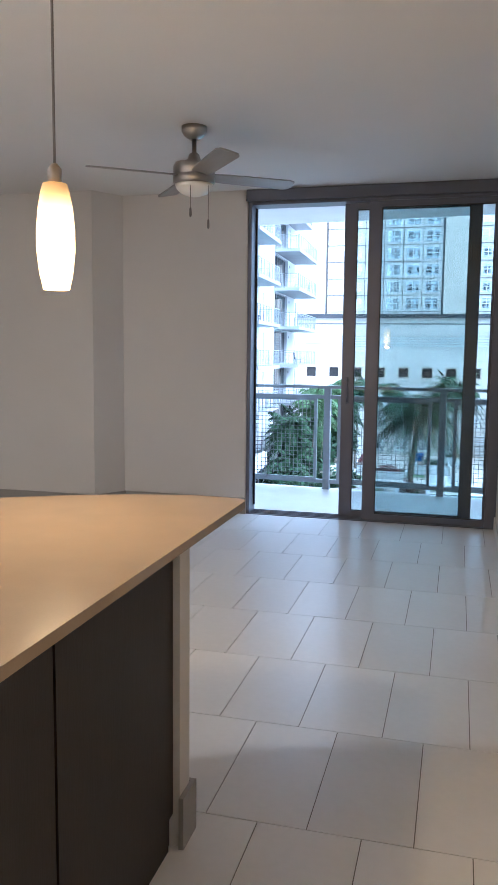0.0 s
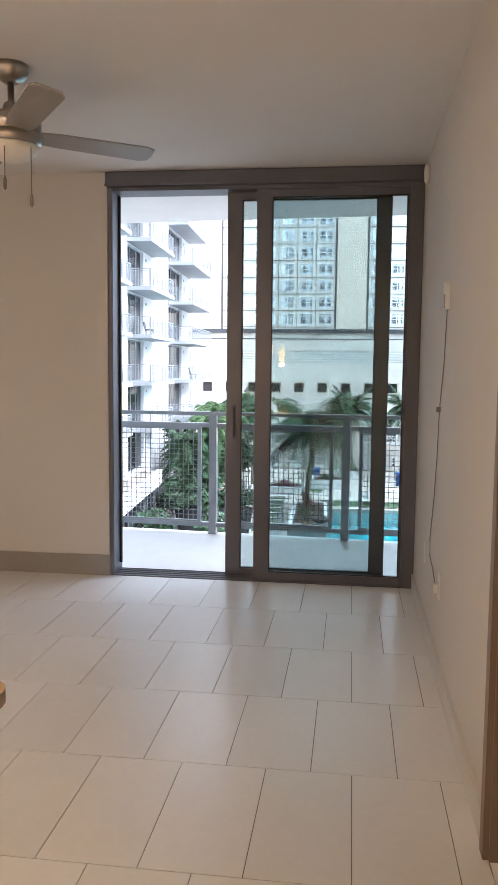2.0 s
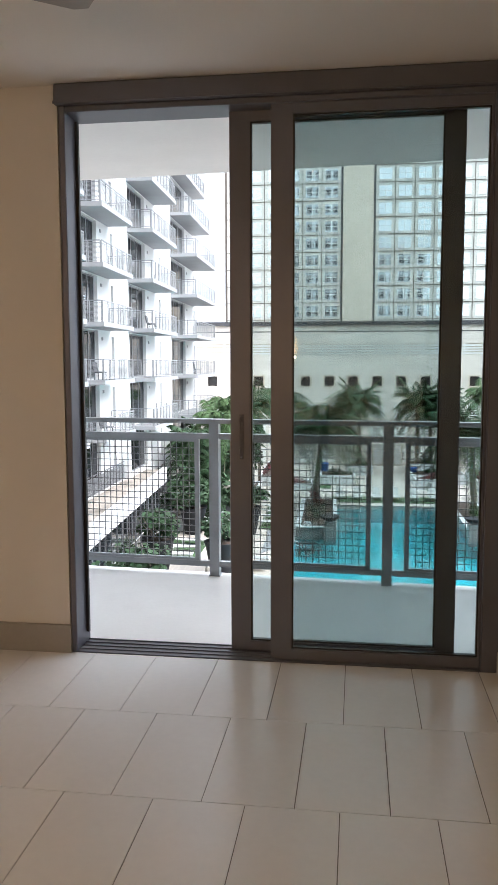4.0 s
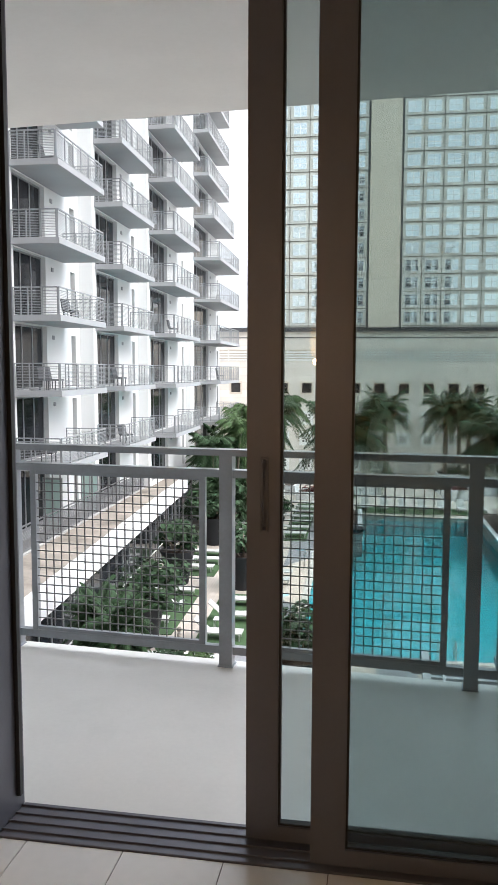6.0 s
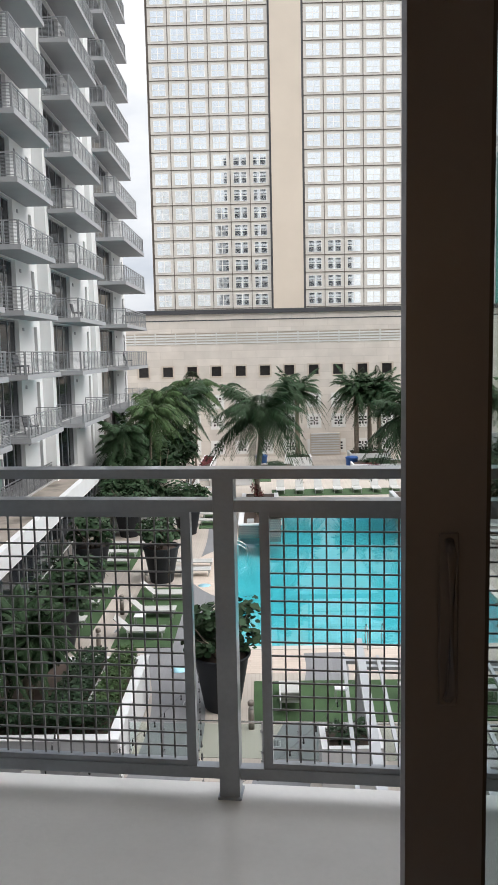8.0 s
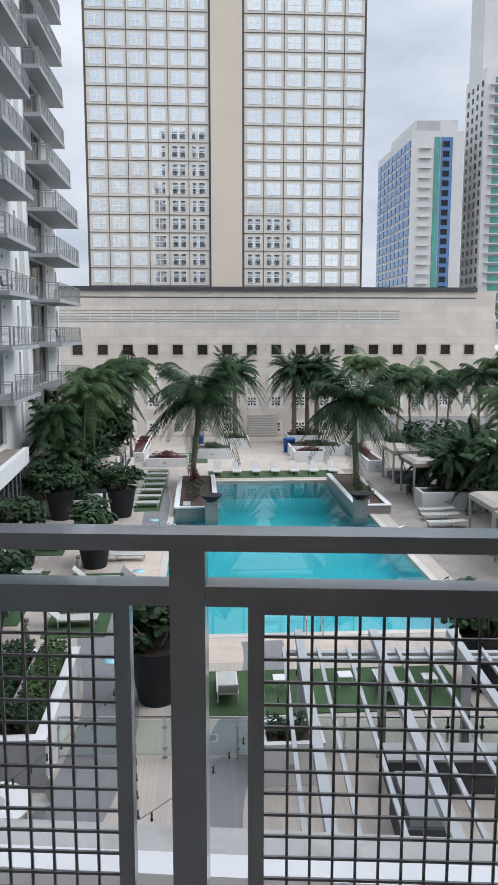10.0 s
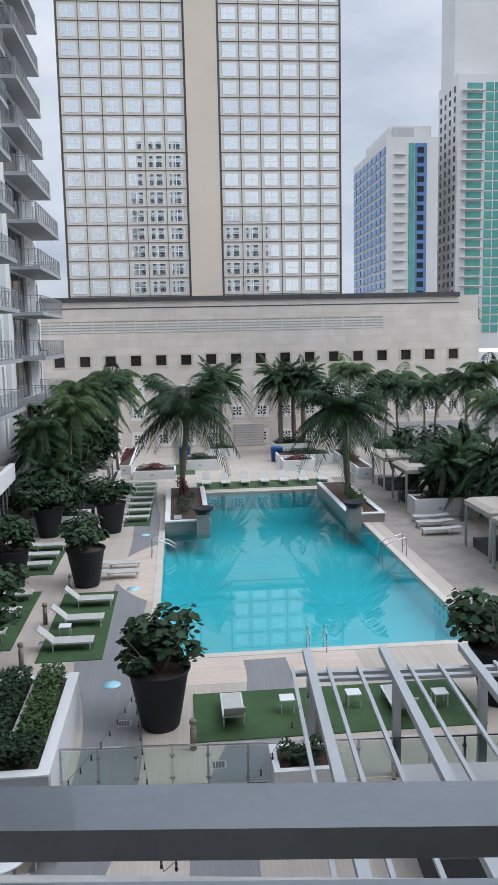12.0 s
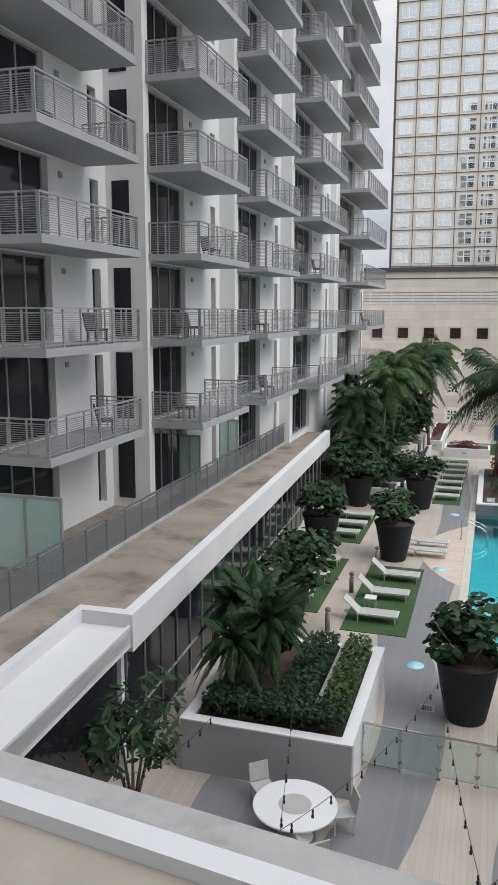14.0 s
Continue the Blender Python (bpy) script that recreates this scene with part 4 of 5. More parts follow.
# ---- near planter with hedge ----
def big_planter():
    t = thing("garden_planter", "large planter with grey front, white right side and cap, and clipped hedge", "planter")
    x0, x1, y0, y1, h = -7.5, -3.25, 18.0, 23.6, 1.38
    w = 0.28
    # front and left walls are darker than the right and back ones
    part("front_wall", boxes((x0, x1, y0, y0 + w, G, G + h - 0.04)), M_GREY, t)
    part("side_wall", boxes((x1 - w, x1, y0 + w, y1, G, G + h - 0.04)), M_WHITE, t)
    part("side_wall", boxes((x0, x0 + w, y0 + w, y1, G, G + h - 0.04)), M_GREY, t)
    part("back_wall", boxes((x0 + w, x1 - w, y1 - w, y1, G, G + h - 0.04)), M_WHITE, t)
    part("cap", boxes((x0 - 0.02, x1 + 0.02, y0 - 0.02, y0 + w, G + h - 0.04, G + h), (x1 - w, x1 + 0.02, y0 + w, y1, G + h - 0.04, G + h), (x0 - 0.02, x0 + w, y0 + w, y1, G + h - 0.04, G + h)), M_WHITE, t)
    part("divider", boxes((-4.45, -4.28, y0 + w + 0.9, y1 - w, G, G + h + 0.12)), M_LEDGE, t)
    part("soil", boxes((x0 + w, x1 - w, y0 + w, y1 - w, G, G + h - 0.12)), M_SOIL, t)
    rnd = random.Random(44)
    for nm, bx, mt in (("hedge", (-7.1, -4.5, 18.3, 19.3), M_HEDGE), ("hedge", (-5.4, -4.5, 19.3, 23.2), M_HEDGE), ("hedge", (-4.25, -3.55, 19.3, 23.25), M_FROND_Y), ("hedge", (-4.5, -3.55, 18.3, 19.25), M_HEDGE)):
        b = bmesh.new()
        for _ in range(int(900 * (bx[1] - bx[0]) * (bx[3] - bx[2]))):
            p = Vector((rnd.uniform(bx[0], bx[1]), rnd.uniform(bx[2], bx[3]), G + h - 0.1 + rnd.uniform(0.0, 1.0) ** 0.5 * 0.58))
            nor = Vector((rnd.gauss(0, 0.5), rnd.gauss(0, 0.5), 1)).normalized()
            a = nor.orthogonal().normalized()
            a.rotate(Matrix.Rotation(rnd.uniform(0, 6.28), 3, nor))
            c = nor.cross(a)
            s = rnd.uniform(0.045, 0.08)
            b.faces.new([b.verts.new(p + a * (u * s) + c * (v * s)) for u, v in ((-1, 0), (0, -0.6), (1, 0), (0, 0.6))])
        part(nm, b, mt, t, kind="stuff")


big_planter()
shrub_mass(-6.2, 20.4, -7.0, (1.0, 1.0, 0.9), 420, 0.2, 350, M_HEDGE, "dark shrub growing in the garden planter")
shrub_mass(-7.55, 15.4, -7.3, (1.2, 1.2, 1.3), 480, 0.17, 351, M_LEAF, "leafy shrub beside the dark glass wall")

# ---- patio: table, chairs, glass fence, pergola ----
t = thing("patio_table", "round white patio table with pale centre", "table", (-4.2, 16.4, G))
b = bmesh.new()
lathe(b, [(0.9, 0.70), (0.92, 0.72), (0.92, 0.745), (0.9, 0.755)], 40)
part("tabletop", b, M_WHITE, t)
b = bmesh.new()
lathe(b, [(0.36, 0.7552), (0.36, 0.762)], 32)
part("table_centre", b, M_LEDGE, t, "pale grey centre disc")
b = bmesh.new()
lathe(b, [(0.4, 0.0), (0.4, 0.03), (0.07, 0.06), (0.07, 0.699)], 24)
part("pedestal", b, M_LFRAME, t)


def patio_chair(x, y, turn):
    t = thing("patio_chair", "light metal patio chair by the round table", "chair", (x, y, G), "patio chairs", turn)
    part("seat", boxes((-0.24, 0.24, -0.24, 0.24, 0.42, 0.455)), M_LOUNGE, t)
    part("backrest", boxes((-0.24, 0.24, -0.015, 0.015, 0.0, 0.42)), M_LOUNGE, t, at=pose(0, 0.25, 0.48, -10, 0, 0))
    for lx in (-0.22, 0.22):
        for ly in (-0.22, 0.22):
            part("leg", boxes((lx - 0.015, lx + 0.015, ly - 0.015, ly + 0.015, 0, 0.42)), M_LFRAME, t)
    return t


pc = patio_chair(-5.15, 17.25, 40)
copies(pc, [(-3.25, 16.9, -65), (-3.6, 15.4, -140)], G)

FENCE = thing("glass_fence", "low glass fence with slim steel posts", "fence", (-3.25, 19.55, G), turn=-3.3)
x = 0.0
fence_stops = [0.0, 0.95, 1.9, 2.8, 3.7, 4.7, 5.65, 6.6, 7.5, 8.4, 9.3, 10.2, 11.1, 12.0]
for i, fx in enumerate(fence_stops):
    p = part("post", boxes((fx - 0.03, fx + 0.03, -0.03, 0.03, 0, 1.1), (fx - 0.05, fx + 0.05, -0.05, 0.05, 0, 0.012)), M_CHROME, FENCE)
    part("clamp", boxes((fx - 0.06, fx + 0.06, -0.03, 0.03, 0.22, 0.28)), M_CHROME, p)
    part("clamp", boxes((fx - 0.06, fx + 0.06, -0.03, 0.03, 0.82, 0.88)), M_CHROME, p)
    if i + 1 < len(fence_stops):
        nx_ = fence_stops[i + 1]
        part("glass_panel", boxes((fx + 0.035, nx_ - 0.035, -0.006, 0.006, 0.08, 1.06)), M_CLEAR, FENCE).visible_shadow = False
        part("handrail", boxes((fx, nx_, -0.03, 0.03, 1.1, 1.145)), M_CHROME, FENCE)
        if i in (0, 5):
            part("gate_bar", boxes((fx + 0.03, nx_ - 0.03, -0.02, 0.02, 0.05, 0.085)), M_CHROME, FENCE)

PERG = thing("pergola", "grey painted steel pergola with open beams", "pergola", (2.75, 20.2, G), turn=-3.6)
for bx in (0.45, 2.55, 4.75, 6.95):
    part("main_beam", boxes((bx - 0.11, bx + 0.11, -9.5, 1.0, 2.55, 2.75)), M_PERG, PERG)
for bx in (0.0, 0.95, 1.75, 3.1, 3.9, 5.4, 6.2):
    part("slat", boxes((bx - 0.045, bx + 0.045, -9.4, 0.25, 2.46, 2.545)), M_PERG, PERG)
part("cross_beam", boxes((-0.05, 7.3, 0.02, 0.2, 2.36, 2.455)), M_PERG, PERG)
part("cross_beam", boxes((0.34, 7.1, -0.35, -0.2, 2.36, 2.455)), M_PERG, PERG)
for bx, by in ((0.45, -0.1), (2.55, -0.8), (4.75, -0.8), (6.95, -0.8), (0.45, -8.6), (2.55, -8.6), (4.75, -8.6)):
    part("column", boxes((bx - 0.1, bx + 0.1, by - 0.1, by + 0.1, 0, 2.55)), M_PERG, PERG)


def box_planter(x0, x1, y0, y1, h, label, mat, fill=None, group="white planters"):
    t = thing("planter_box", label, "planter", (x0, y0, G), group)
    w, a, b = 0.16, x1 - x0, y1 - y0
    part("wall", boxes((0, a, 0, w, 0, h), (0, a, b - w, b, 0, h), (0, w, w, b - w, 0, h), (a - w, a, w, b - w, 0, h)), mat, t)
    part("soil", boxes((w, a - w, w, b - w, 0, h - 0.1)), M_SOIL, t)
    part("vent", boxes((a * 0.4, a * 0.4 + 0.3, -0.012, -0.001, h * 0.4, h * 0.4 + 0.14)), M_GREY, t)
    if fill:
        bm = bmesh.new()
        leaves(bm, (a / 2, b / 2, h + 0.1), (a * 0.42, b * 0.42, 0.35), int(60 * a * b) + 80, 0.13, random.Random(int(x0 * 10 + y0)), 0.8, False)
        part("planting", bm, fill, t, kind="stuff")


box_planter(1.95, 3.55, 17.9, 19.2, 1.1, "white box planter by the pergola", M_WHITE, M_HEDGE)
box_planter(-8.9, -5.6, 46.9, 48.9, 0.95, "white planter under the palm grove", M_WHITE, M_HEDGE)
box_planter(-5.4, -4.8, 49.0, 63.5, 0.9, "long white planter wall beside the cabanas", M_WHITE)
box_planter(14.3, 17.9, 46.9, 48.6, 1.15, "white planter between the cabanas", M_WHITE, M_HEDGE)
box_planter(-3.9, -0.4, 63.8, 66.2, 0.7, "white planter with red bedding plants", M_WHITE, M_RED)
box_planter(-5.4, -4.2, 66.5, 78.0, 0.8, "white planter wall with red bedding plants", M_WHITE, M_RED)
box_planter(0.2, 3.4, 67.5, 70.5, 0.9, "white planter with clipped plants", M_WHITE, M_HEDGE)
box_planter(8.6, 11.4, 65.5, 67.5, 0.9, "white planter with red flowers", M_WHITE, M_RED)
box_planter(8.6, 13.5, 68.5, 72.0, 0.9, "white planter with clipped plants", M_WHITE, M_HEDGE)
box_planter(9.1, 13.1, 75.2, 78.2, 1.0, "white planter under the date palms", M_WHITE, M_HEDGE)
box_planter(2.7, 5.3, 74.0, 76.5, 0.9, "white planter under a date palm", M_WHITE, M_HEDGE)
box_planter(13.9, 15.2, 60.5, 72.0, 0.9, "long white planter along the walkway", M_WHITE, M_RED)
for bx, by in ((8.8, 71.2), (0.4, 73.5)):
    t = thing("towel_bin", "round blue plastic bin", "bin", (bx, by, G), "blue bins")
    b = bmesh.new()
    lathe(b, [(0.5, 0), (0.56, 1.1), (0.6, 1.12), (0.6, 1.2)], 20)
    part("bin_body", b, M_BLUE, t)
    b = bmesh.new()
    lathe(b, [(0.62, 1.2), (0.5, 1.3), (0.1, 1.34)], 20)
    part("lid", b, M_BLUE, t)


def cabana(x, y, turn, length=3.4, depth=2.8):
    t = thing("cabana", "poolside cabana with beige canvas roof", "cabana", (x, y, G), "cabanas", turn)
    b = bmesh.new()
    a, c = length / 2, depth / 2
    vs = [b.verts.new(p) for p in ((-c, -a, 2.5), (c, -a, 2.5), (c, a, 2.5), (-c, a, 2.5), (-c * 0.8, -a * 0.85, 2.66), (c * 0.8, -a * 0.85, 2.66), (c * 0.8, a * 0.85, 2.66), (-c * 0.8, a * 0.85, 2.66))]
    for q in ((0, 1, 5, 4), (1, 2, 6, 5), (2, 3, 7, 6), (3, 0, 4, 7), (4, 5, 6, 7), (3, 2, 1, 0)):
        b.faces.new([vs[i] for i in q])
    part("canvas_roof", b, M_CANVAS, t)
    part("valance", boxes((-c, c, -a - 0.02, -a, 2.25, 2.5), (-c, c, a, a + 0.02, 2.25, 2.5), (c, c + 0.02, -a, a, 2.25, 2.5), (-c - 0.02, -c, -a, a, 2.25, 2.5)), M_CANVAS, t)
    for px_ in (-c + 0.08, c - 0.08):
        for py_ in (-a + 0.08, a - 0.08):
            part("post", boxes((px_ - 0.06, px_ + 0.06, py_ - 0.06, py_ + 0.06, 0, 2.5)), M_PERG, t)
    part("daybed", boxes((-c + 0.3, c - 0.4, -a + 0.3, a - 0.3, 0.0, 0.5)), M_CUSHION, t)
    # dark sheet stands for the shaded inside of the cabana
    part("back_screen", boxes((-c + 0.14, -c + 0.2, -a + 0.16, a - 0.16, 0.0, 1.9)), M_CUSHION, t)
    return t


cb = cabana(-6.6, 52.2, 0)
copies(cb, [(-6.4, 57.4, 0), (15.9, 51.4, 180), (15.9, 56.9, 180), (16.3, 38.6, 180), (16.1, 34.4, 180)], G)

# outdoor kitchen under the pergola and low furniture
t = thing("outdoor_kitchen", "dark outdoor kitchen counter under the pergola", "counter", (5.0, 17.4, G), turn=-3.6)
part("counter_body", boxes((0, 3.6, 0, 0.7, 0, 0.86)), M_CUSHION, t)
part("counter_top", boxes((-0.05, 3.65, -0.05, 0.75, 0.86, 0.92)), M_GREY, t)
t = thing("grill_cover", "covered barbecue grill with dark cover", "grill", (4.7, 14.6, G), turn=-3.6)
part("cover", boxes((0, 1.1, 0, 2.0, 0.0, 1.0)), M_CUSHION, t)
part("lid", boxes((0.08, 1.02, 0.1, 1.9, 1.0, 1.16)), M_PERG, t)

M_RAILDK = material("dark_metal_rail", (0.16, 0.165, 0.175), 0.45, metal=0.2, vary=0.05)
# ---- low wing at the foot of the tower ----
WING = thing("low_wing", "low white-edged wing with dark glass wall", "building", (-8.4, 17.3, G), turn=2.5)
part("fascia", boxes((-0.3, 0, 0, 30, 3.27, 4.2), (-1.3, -0.3, 0, 0.3, 3.27, 4.2)), M_WHITE, WING, "white painted fascia")
part("roof", boxes((-7.5, -0.3, 0.3, 30, 3.6, 4.06), (-7.5, -1.5, -9, 0.3, 3.6, 4.06)), M_ROOF, WING, "stained grey-brown concrete roof")
part("lower_roof", boxes((-1.3, -0.05, -6.5, 0, 3.5, 3.86)), M_WHITE, WING)
part("roof_edge", boxes((-1.5, -1.3, -9, 0.3, 3.5, 4.2), (-0.12, -0.05, -6.5, -0.001, 3.4, 3.93)), M_WHITE, WING)
# solid near-black block stands in for the unlit rooms behind the glass
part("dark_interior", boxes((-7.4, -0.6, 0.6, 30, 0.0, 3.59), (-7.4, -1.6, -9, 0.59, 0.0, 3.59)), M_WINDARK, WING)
gw = bmesh.new()
box(gw, -0.5, -0.47, 0.5, 30, 0.05, 3.26)
box(gw, -0.6, -0.57, -6.5, 0.29, 0.05, 3.49)
part("glass_wall", gw, M_DARKGL, WING)
part("end_wall", boxes((-0.58, -0.46, 0.3, 0.49, 0, 3.26)), M_WHITE, WING)
mull = mesh_of("mullion", boxes((-0.47, -0.43, -0.018, 0.018, 0.0, 3.26)), M_RAILFAR)
for k in range(25):
    part("mullion", mull, M_RAILFAR, WING, at=(0, 0.6 + 1.2 * k, 0))
part("transom", boxes((-0.468, -0.43, 0.5, 30, 1.05, 1.1), (-0.468, -0.43, 0.5, 30, 0.0, 0.12)), M_LFRAME, WING)


def slat_rail(bm, a, b, h, step, slats=9, thick=0.03):
    """A railing run from a to b: posts, top and bottom bars and thin slats."""
    a, b = Vector(a), Vector(b)
    ln = (b - a).length
    n = max(1, round(ln / step))
    for i in range(n + 1):
        p = a.lerp(b, i / n)
        beam(bm, p, p + Vector((0, 0, h)), 0.045, 0.045, (1, 0, 0))
    up = Vector((0, 0, 1))
    beam(bm, a + up * h, b + up * h, 0.06, 0.05)
    beam(bm, a + up * (h - 0.13), b + up * (h - 0.13), 0.035, 0.03)
    beam(bm, a + up * 0.08, b + up * 0.08, 0.035, 0.03)
    for k in range(slats):
        z = 0.12 + (h - 0.28) * (k + 0.5) / slats
        beam(bm, a + up * z, b + up * z, 0.02, thick)


b = bmesh.new()
slat_rail(b, (-3.40, -9, 4.07), (-1.72, 29.46, 4.07), 1.07, 1.25, 16)
part("terrace_railing", b, M_RAILDK, WING, "grey metal terrace railing")
kb = bmesh.new()
prism(kb, [(-3.55, -9), (-3.25, -9), (-1.57, 29.6), (-1.87, 29.6)], 4.061, 4.12)
part("rail_kerb", kb, M_LEDGE, WING)


def divider(wx0, wx1, wy, top):
    """A frosted screen between two terraces, square to the tower."""
    t = thing("terrace_screen", "frosted glass screen in a grey frame between terraces", "screen", (wx0, wy, G + 4.061), "terrace screens")
    w, xm = wx1 - wx0, (wx1 - wx0) / 2
    sb = bmesh.new()
    lattice(sb, [0, 0.06, xm - 0.04, xm + 0.04, w - 0.06, w], [0, 0.08, top - 0.08, top], [(1, 1), (3, 1)], -0.04, 0.04)
    part("frame", sb, M_RAILFAR, t)
    for xa, xb in ((0.06, xm - 0.04), (xm + 0.04, w - 0.06)):
        part("frosted_panel", boxes((xa, xb, -0.012, 0.012, 0.08, top - 0.08)), M_FROST, t)


divider(-13.85, -11.55, 19.6, 2.2)
divider(-12.38, -11.48, 30.0, 2.35)
divider(-12.38, -11.48, 34.8, 2.35)

# ---- our podium roof under the balcony ----
def roof_y(x):
    return 10.43 - 0.133 * x


PODR = tagged(new("podium_roof"), "tan podium roof with weathered concrete parapet", "roof", kind="structure")
def strip(y_off0, y_off1, z0, z1, mat, name):
    b = bmesh.new()
    prism(b, [(-15, roof_y(-15) + y_off0), (14, roof_y(14) + y_off0), (14, roof_y(14) + y_off1), (-15, roof_y(-15) + y_off1)], z0, z1)
    part(name, b, mat, PODR)


strip(-0.68, 0.0, G + 0.1, -5.55, M_LEDGE, "parapet_ledge")
strip(-1.12, -0.681, G + 0.1, -5.47, M_WHITE, "parapet_cap")
b = bmesh.new()
prism(b, [(-15, 0.25), (14, 0.25), (14, roof_y(14) - 1.121), (-15, roof_y(-15) - 1.121)], G, -5.72)
part("roof_sheet", b, M_ROOF_TAN, PODR)

# ---- string lights from the parapet over the patio ----
def string_light(a, b, sag, n):
    t = thing("string_lights", "black festoon cable with small hanging bulbs", "string lights", (0, 0, 0), "string lights")
    a, b = Vector(a), Vector(b)
    pts = [a.lerp(b, i / 24) - Vector((0, 0, sag * 4 * (i / 24) * (1 - i / 24))) for i in range(25)]
    bm = bmesh.new()
    tube(bm, pts, 0.0055, 5)
    part("cable", bm, M_RUBBER, t)
    bulb = bmesh.new()
    lathe(bulb, [(0.014, -0.01), (0.018, -0.04), (0.014, -0.08)], 8)
    lathe(bulb, [(0.012, -0.08), (0.026, -0.12), (0.02, -0.15), (0.005, -0.158)], 8)
    bulb = mesh_of("bulb", bulb, M_RUBBER)
    for i in range(n):
        u = (i + 0.5) / n
        part("bulb", bulb, M_RUBBER, t, at=a.lerp(b, u) - Vector((0, 0, sag * 4 * u * (1 - u))))


P1, P2, P3 = (-0.4, 10.5, -5.5), (-3.08, 10.86, -5.5), (-5.8, 11.22, -5.5)
string_light(P1, (-1.5, 22.0, -8.3), 0.3, 11)
string_light(P1, (3.1, 19.4, -7.2), 0.4, 11)
string_light(P2, (-1.5, 22.0, -8.3), 0.4, 13)
string_light(P2, (-5.2, 20.5, -7.8), 0.2, 10)
string_light(P3, (-8.4, 17.1, -6.4), 0.1, 7)
string_light(P3, (-6.6, 20.0, -8.0), 0.5, 10)

# ---- the apartment tower beside the pool ----
TOW = thing("apartment_tower", "white apartment tower with stacked grey balconies", "building")
Z0, STOREY = 0.32, 2.98
BAYS = [(-15.4, -13.4, 8.0, 8.6, 15.5, 17.5), (-13.9, -11.9, 17.5, 19.7, 25.7, 27.2), (-12.4, -10.4, 27.2, 27.4, 33.0, 35.0), (-11.7, -10.25, 35.0, 35.3, 41.3, 42.8), (-11.1, -9.5, 42.8, 43.2, 50.5, 53.0), (-10.75, -8.75, 53.0, 54.2, 63.5, 65.0)]


def tower_balcony(wx, fx, b0, b1):
    """Slab and slatted railing of one balcony, from the wall at wx out to fx."""
    rl = bmesh.new()
    slat_rail(rl, (fx - 0.08, b0 + 0.06, 0.24), (fx - 0.08, b1 - 0.06, 0.24), 1.07, 0.95, 13, 0.014)
    slat_rail(rl, (wx + 0.03, b0 + 0.06, 0.24), (fx - 0.135, b0 + 0.06, 0.24), 1.07, 0.7, 13, 0.014)
    slat_rail(rl, (wx + 0.03, b1 - 0.06, 0.24), (fx - 0.135, b1 - 0.06, 0.24), 1.07, 0.7, 13, 0.014)
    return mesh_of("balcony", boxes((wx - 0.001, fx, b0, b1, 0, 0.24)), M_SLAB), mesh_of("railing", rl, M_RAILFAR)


for bi, (wx, fx, y0, b0, b1, y1) in enumerate(BAYS):
    g0 = b0 + 0.25
    g1 = b0 + 0.62 * (b1 - b0)
    top = 46.0
    wl_ = bmesh.new()
    box(wl_, -26, wx - 0.3, y0, y1, G, top)
    box(wl_, wx - 0.3, wx, y0, g0, G, top)
    box(wl_, wx - 0.3, wx, g1, y1 - 1.15, G, top)
    box(wl_, wx - 0.3, wx, y1 - 0.55, y1, G, top)
    for lv in range(-3, 15):
        z = Z0 + STOREY * lv
        box(wl_, wx - 0.3, wx - 0.002, g0, g1, z - 0.05, z + 0.24)
        box(wl_, wx - 0.3, wx - 0.002, y1 - 1.15, y1 - 0.55, z - 0.3, z + 0.3)
    part("wall", wl_, M_TOWER, TOW)
    wf = bmesh.new()
    ww = g1 - g0
    lattice(wf, [0, 0.07, ww / 3 - 0.035, ww / 3 + 0.035, ww * 2 / 3 - 0.035, ww * 2 / 3 + 0.035, ww - 0.07, ww], [0, 0.08, 2.62, 2.685], [(1, 1), (3, 1), (5, 1)], 0.0, 0.08, "yz")
    wf = mesh_of("window_frame", wf, M_RAILFAR)
    pn = mesh_of("pane", boxes((0.03, 0.05, 0.07, ww - 0.07, 0.08, 2.6)), M_DARKGL)
    sf = mesh_of("narrow_window", boxes((0, 0.04, 0.0, 0.6, 0.3, 2.66)), M_DARKGL)
    deep = tower_balcony(wx, fx, b0, b1)
    # the balconies of the last bay grow shallower towards the top
    upper = [tower_balcony(wx, fx - cut, b0, b1) for cut in (0.45, 0.85)] if bi == 5 else [deep, deep]
    vent = mesh_of("vent", boxes((0.001, 0.04, 0, 0.22, 2.2, 2.38)), M_SLAB)
    for lv in range(-2, 14):
        z = Z0 + STOREY * lv
        w = part("window", wf, None, TOW, at=(wx - 0.28, g0, z + 0.24))
        part("pane", pn, None, w)
        part("narrow_window", sf, None, TOW, at=(wx - 0.29, y1 - 1.15, z))
        part("vent", vent, None, TOW, at=(wx, g1 + 0.6, z + 0.2))
        if lv > -2:
            slab_me, rail_me = deep if lv < 4 else upper[0] if lv == 4 else upper[1]
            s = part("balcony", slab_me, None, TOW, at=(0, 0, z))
            part("railing", rail_me, None, s)
# narrow windows on the stepped side faces
for (wx, y0, inner) in ((-12.4, 27.2, -13.9),):
    sw = mesh_of("side_window", boxes((inner + 0.25, inner + 0.9, y0 - 0.03, y0 - 0.002, 0.35, 2.75)), M_DARKGL)
    for lv in range(-2, 14):
        part("side_window", sw, None, TOW, at=(0, 0, Z0 + STOREY * lv))

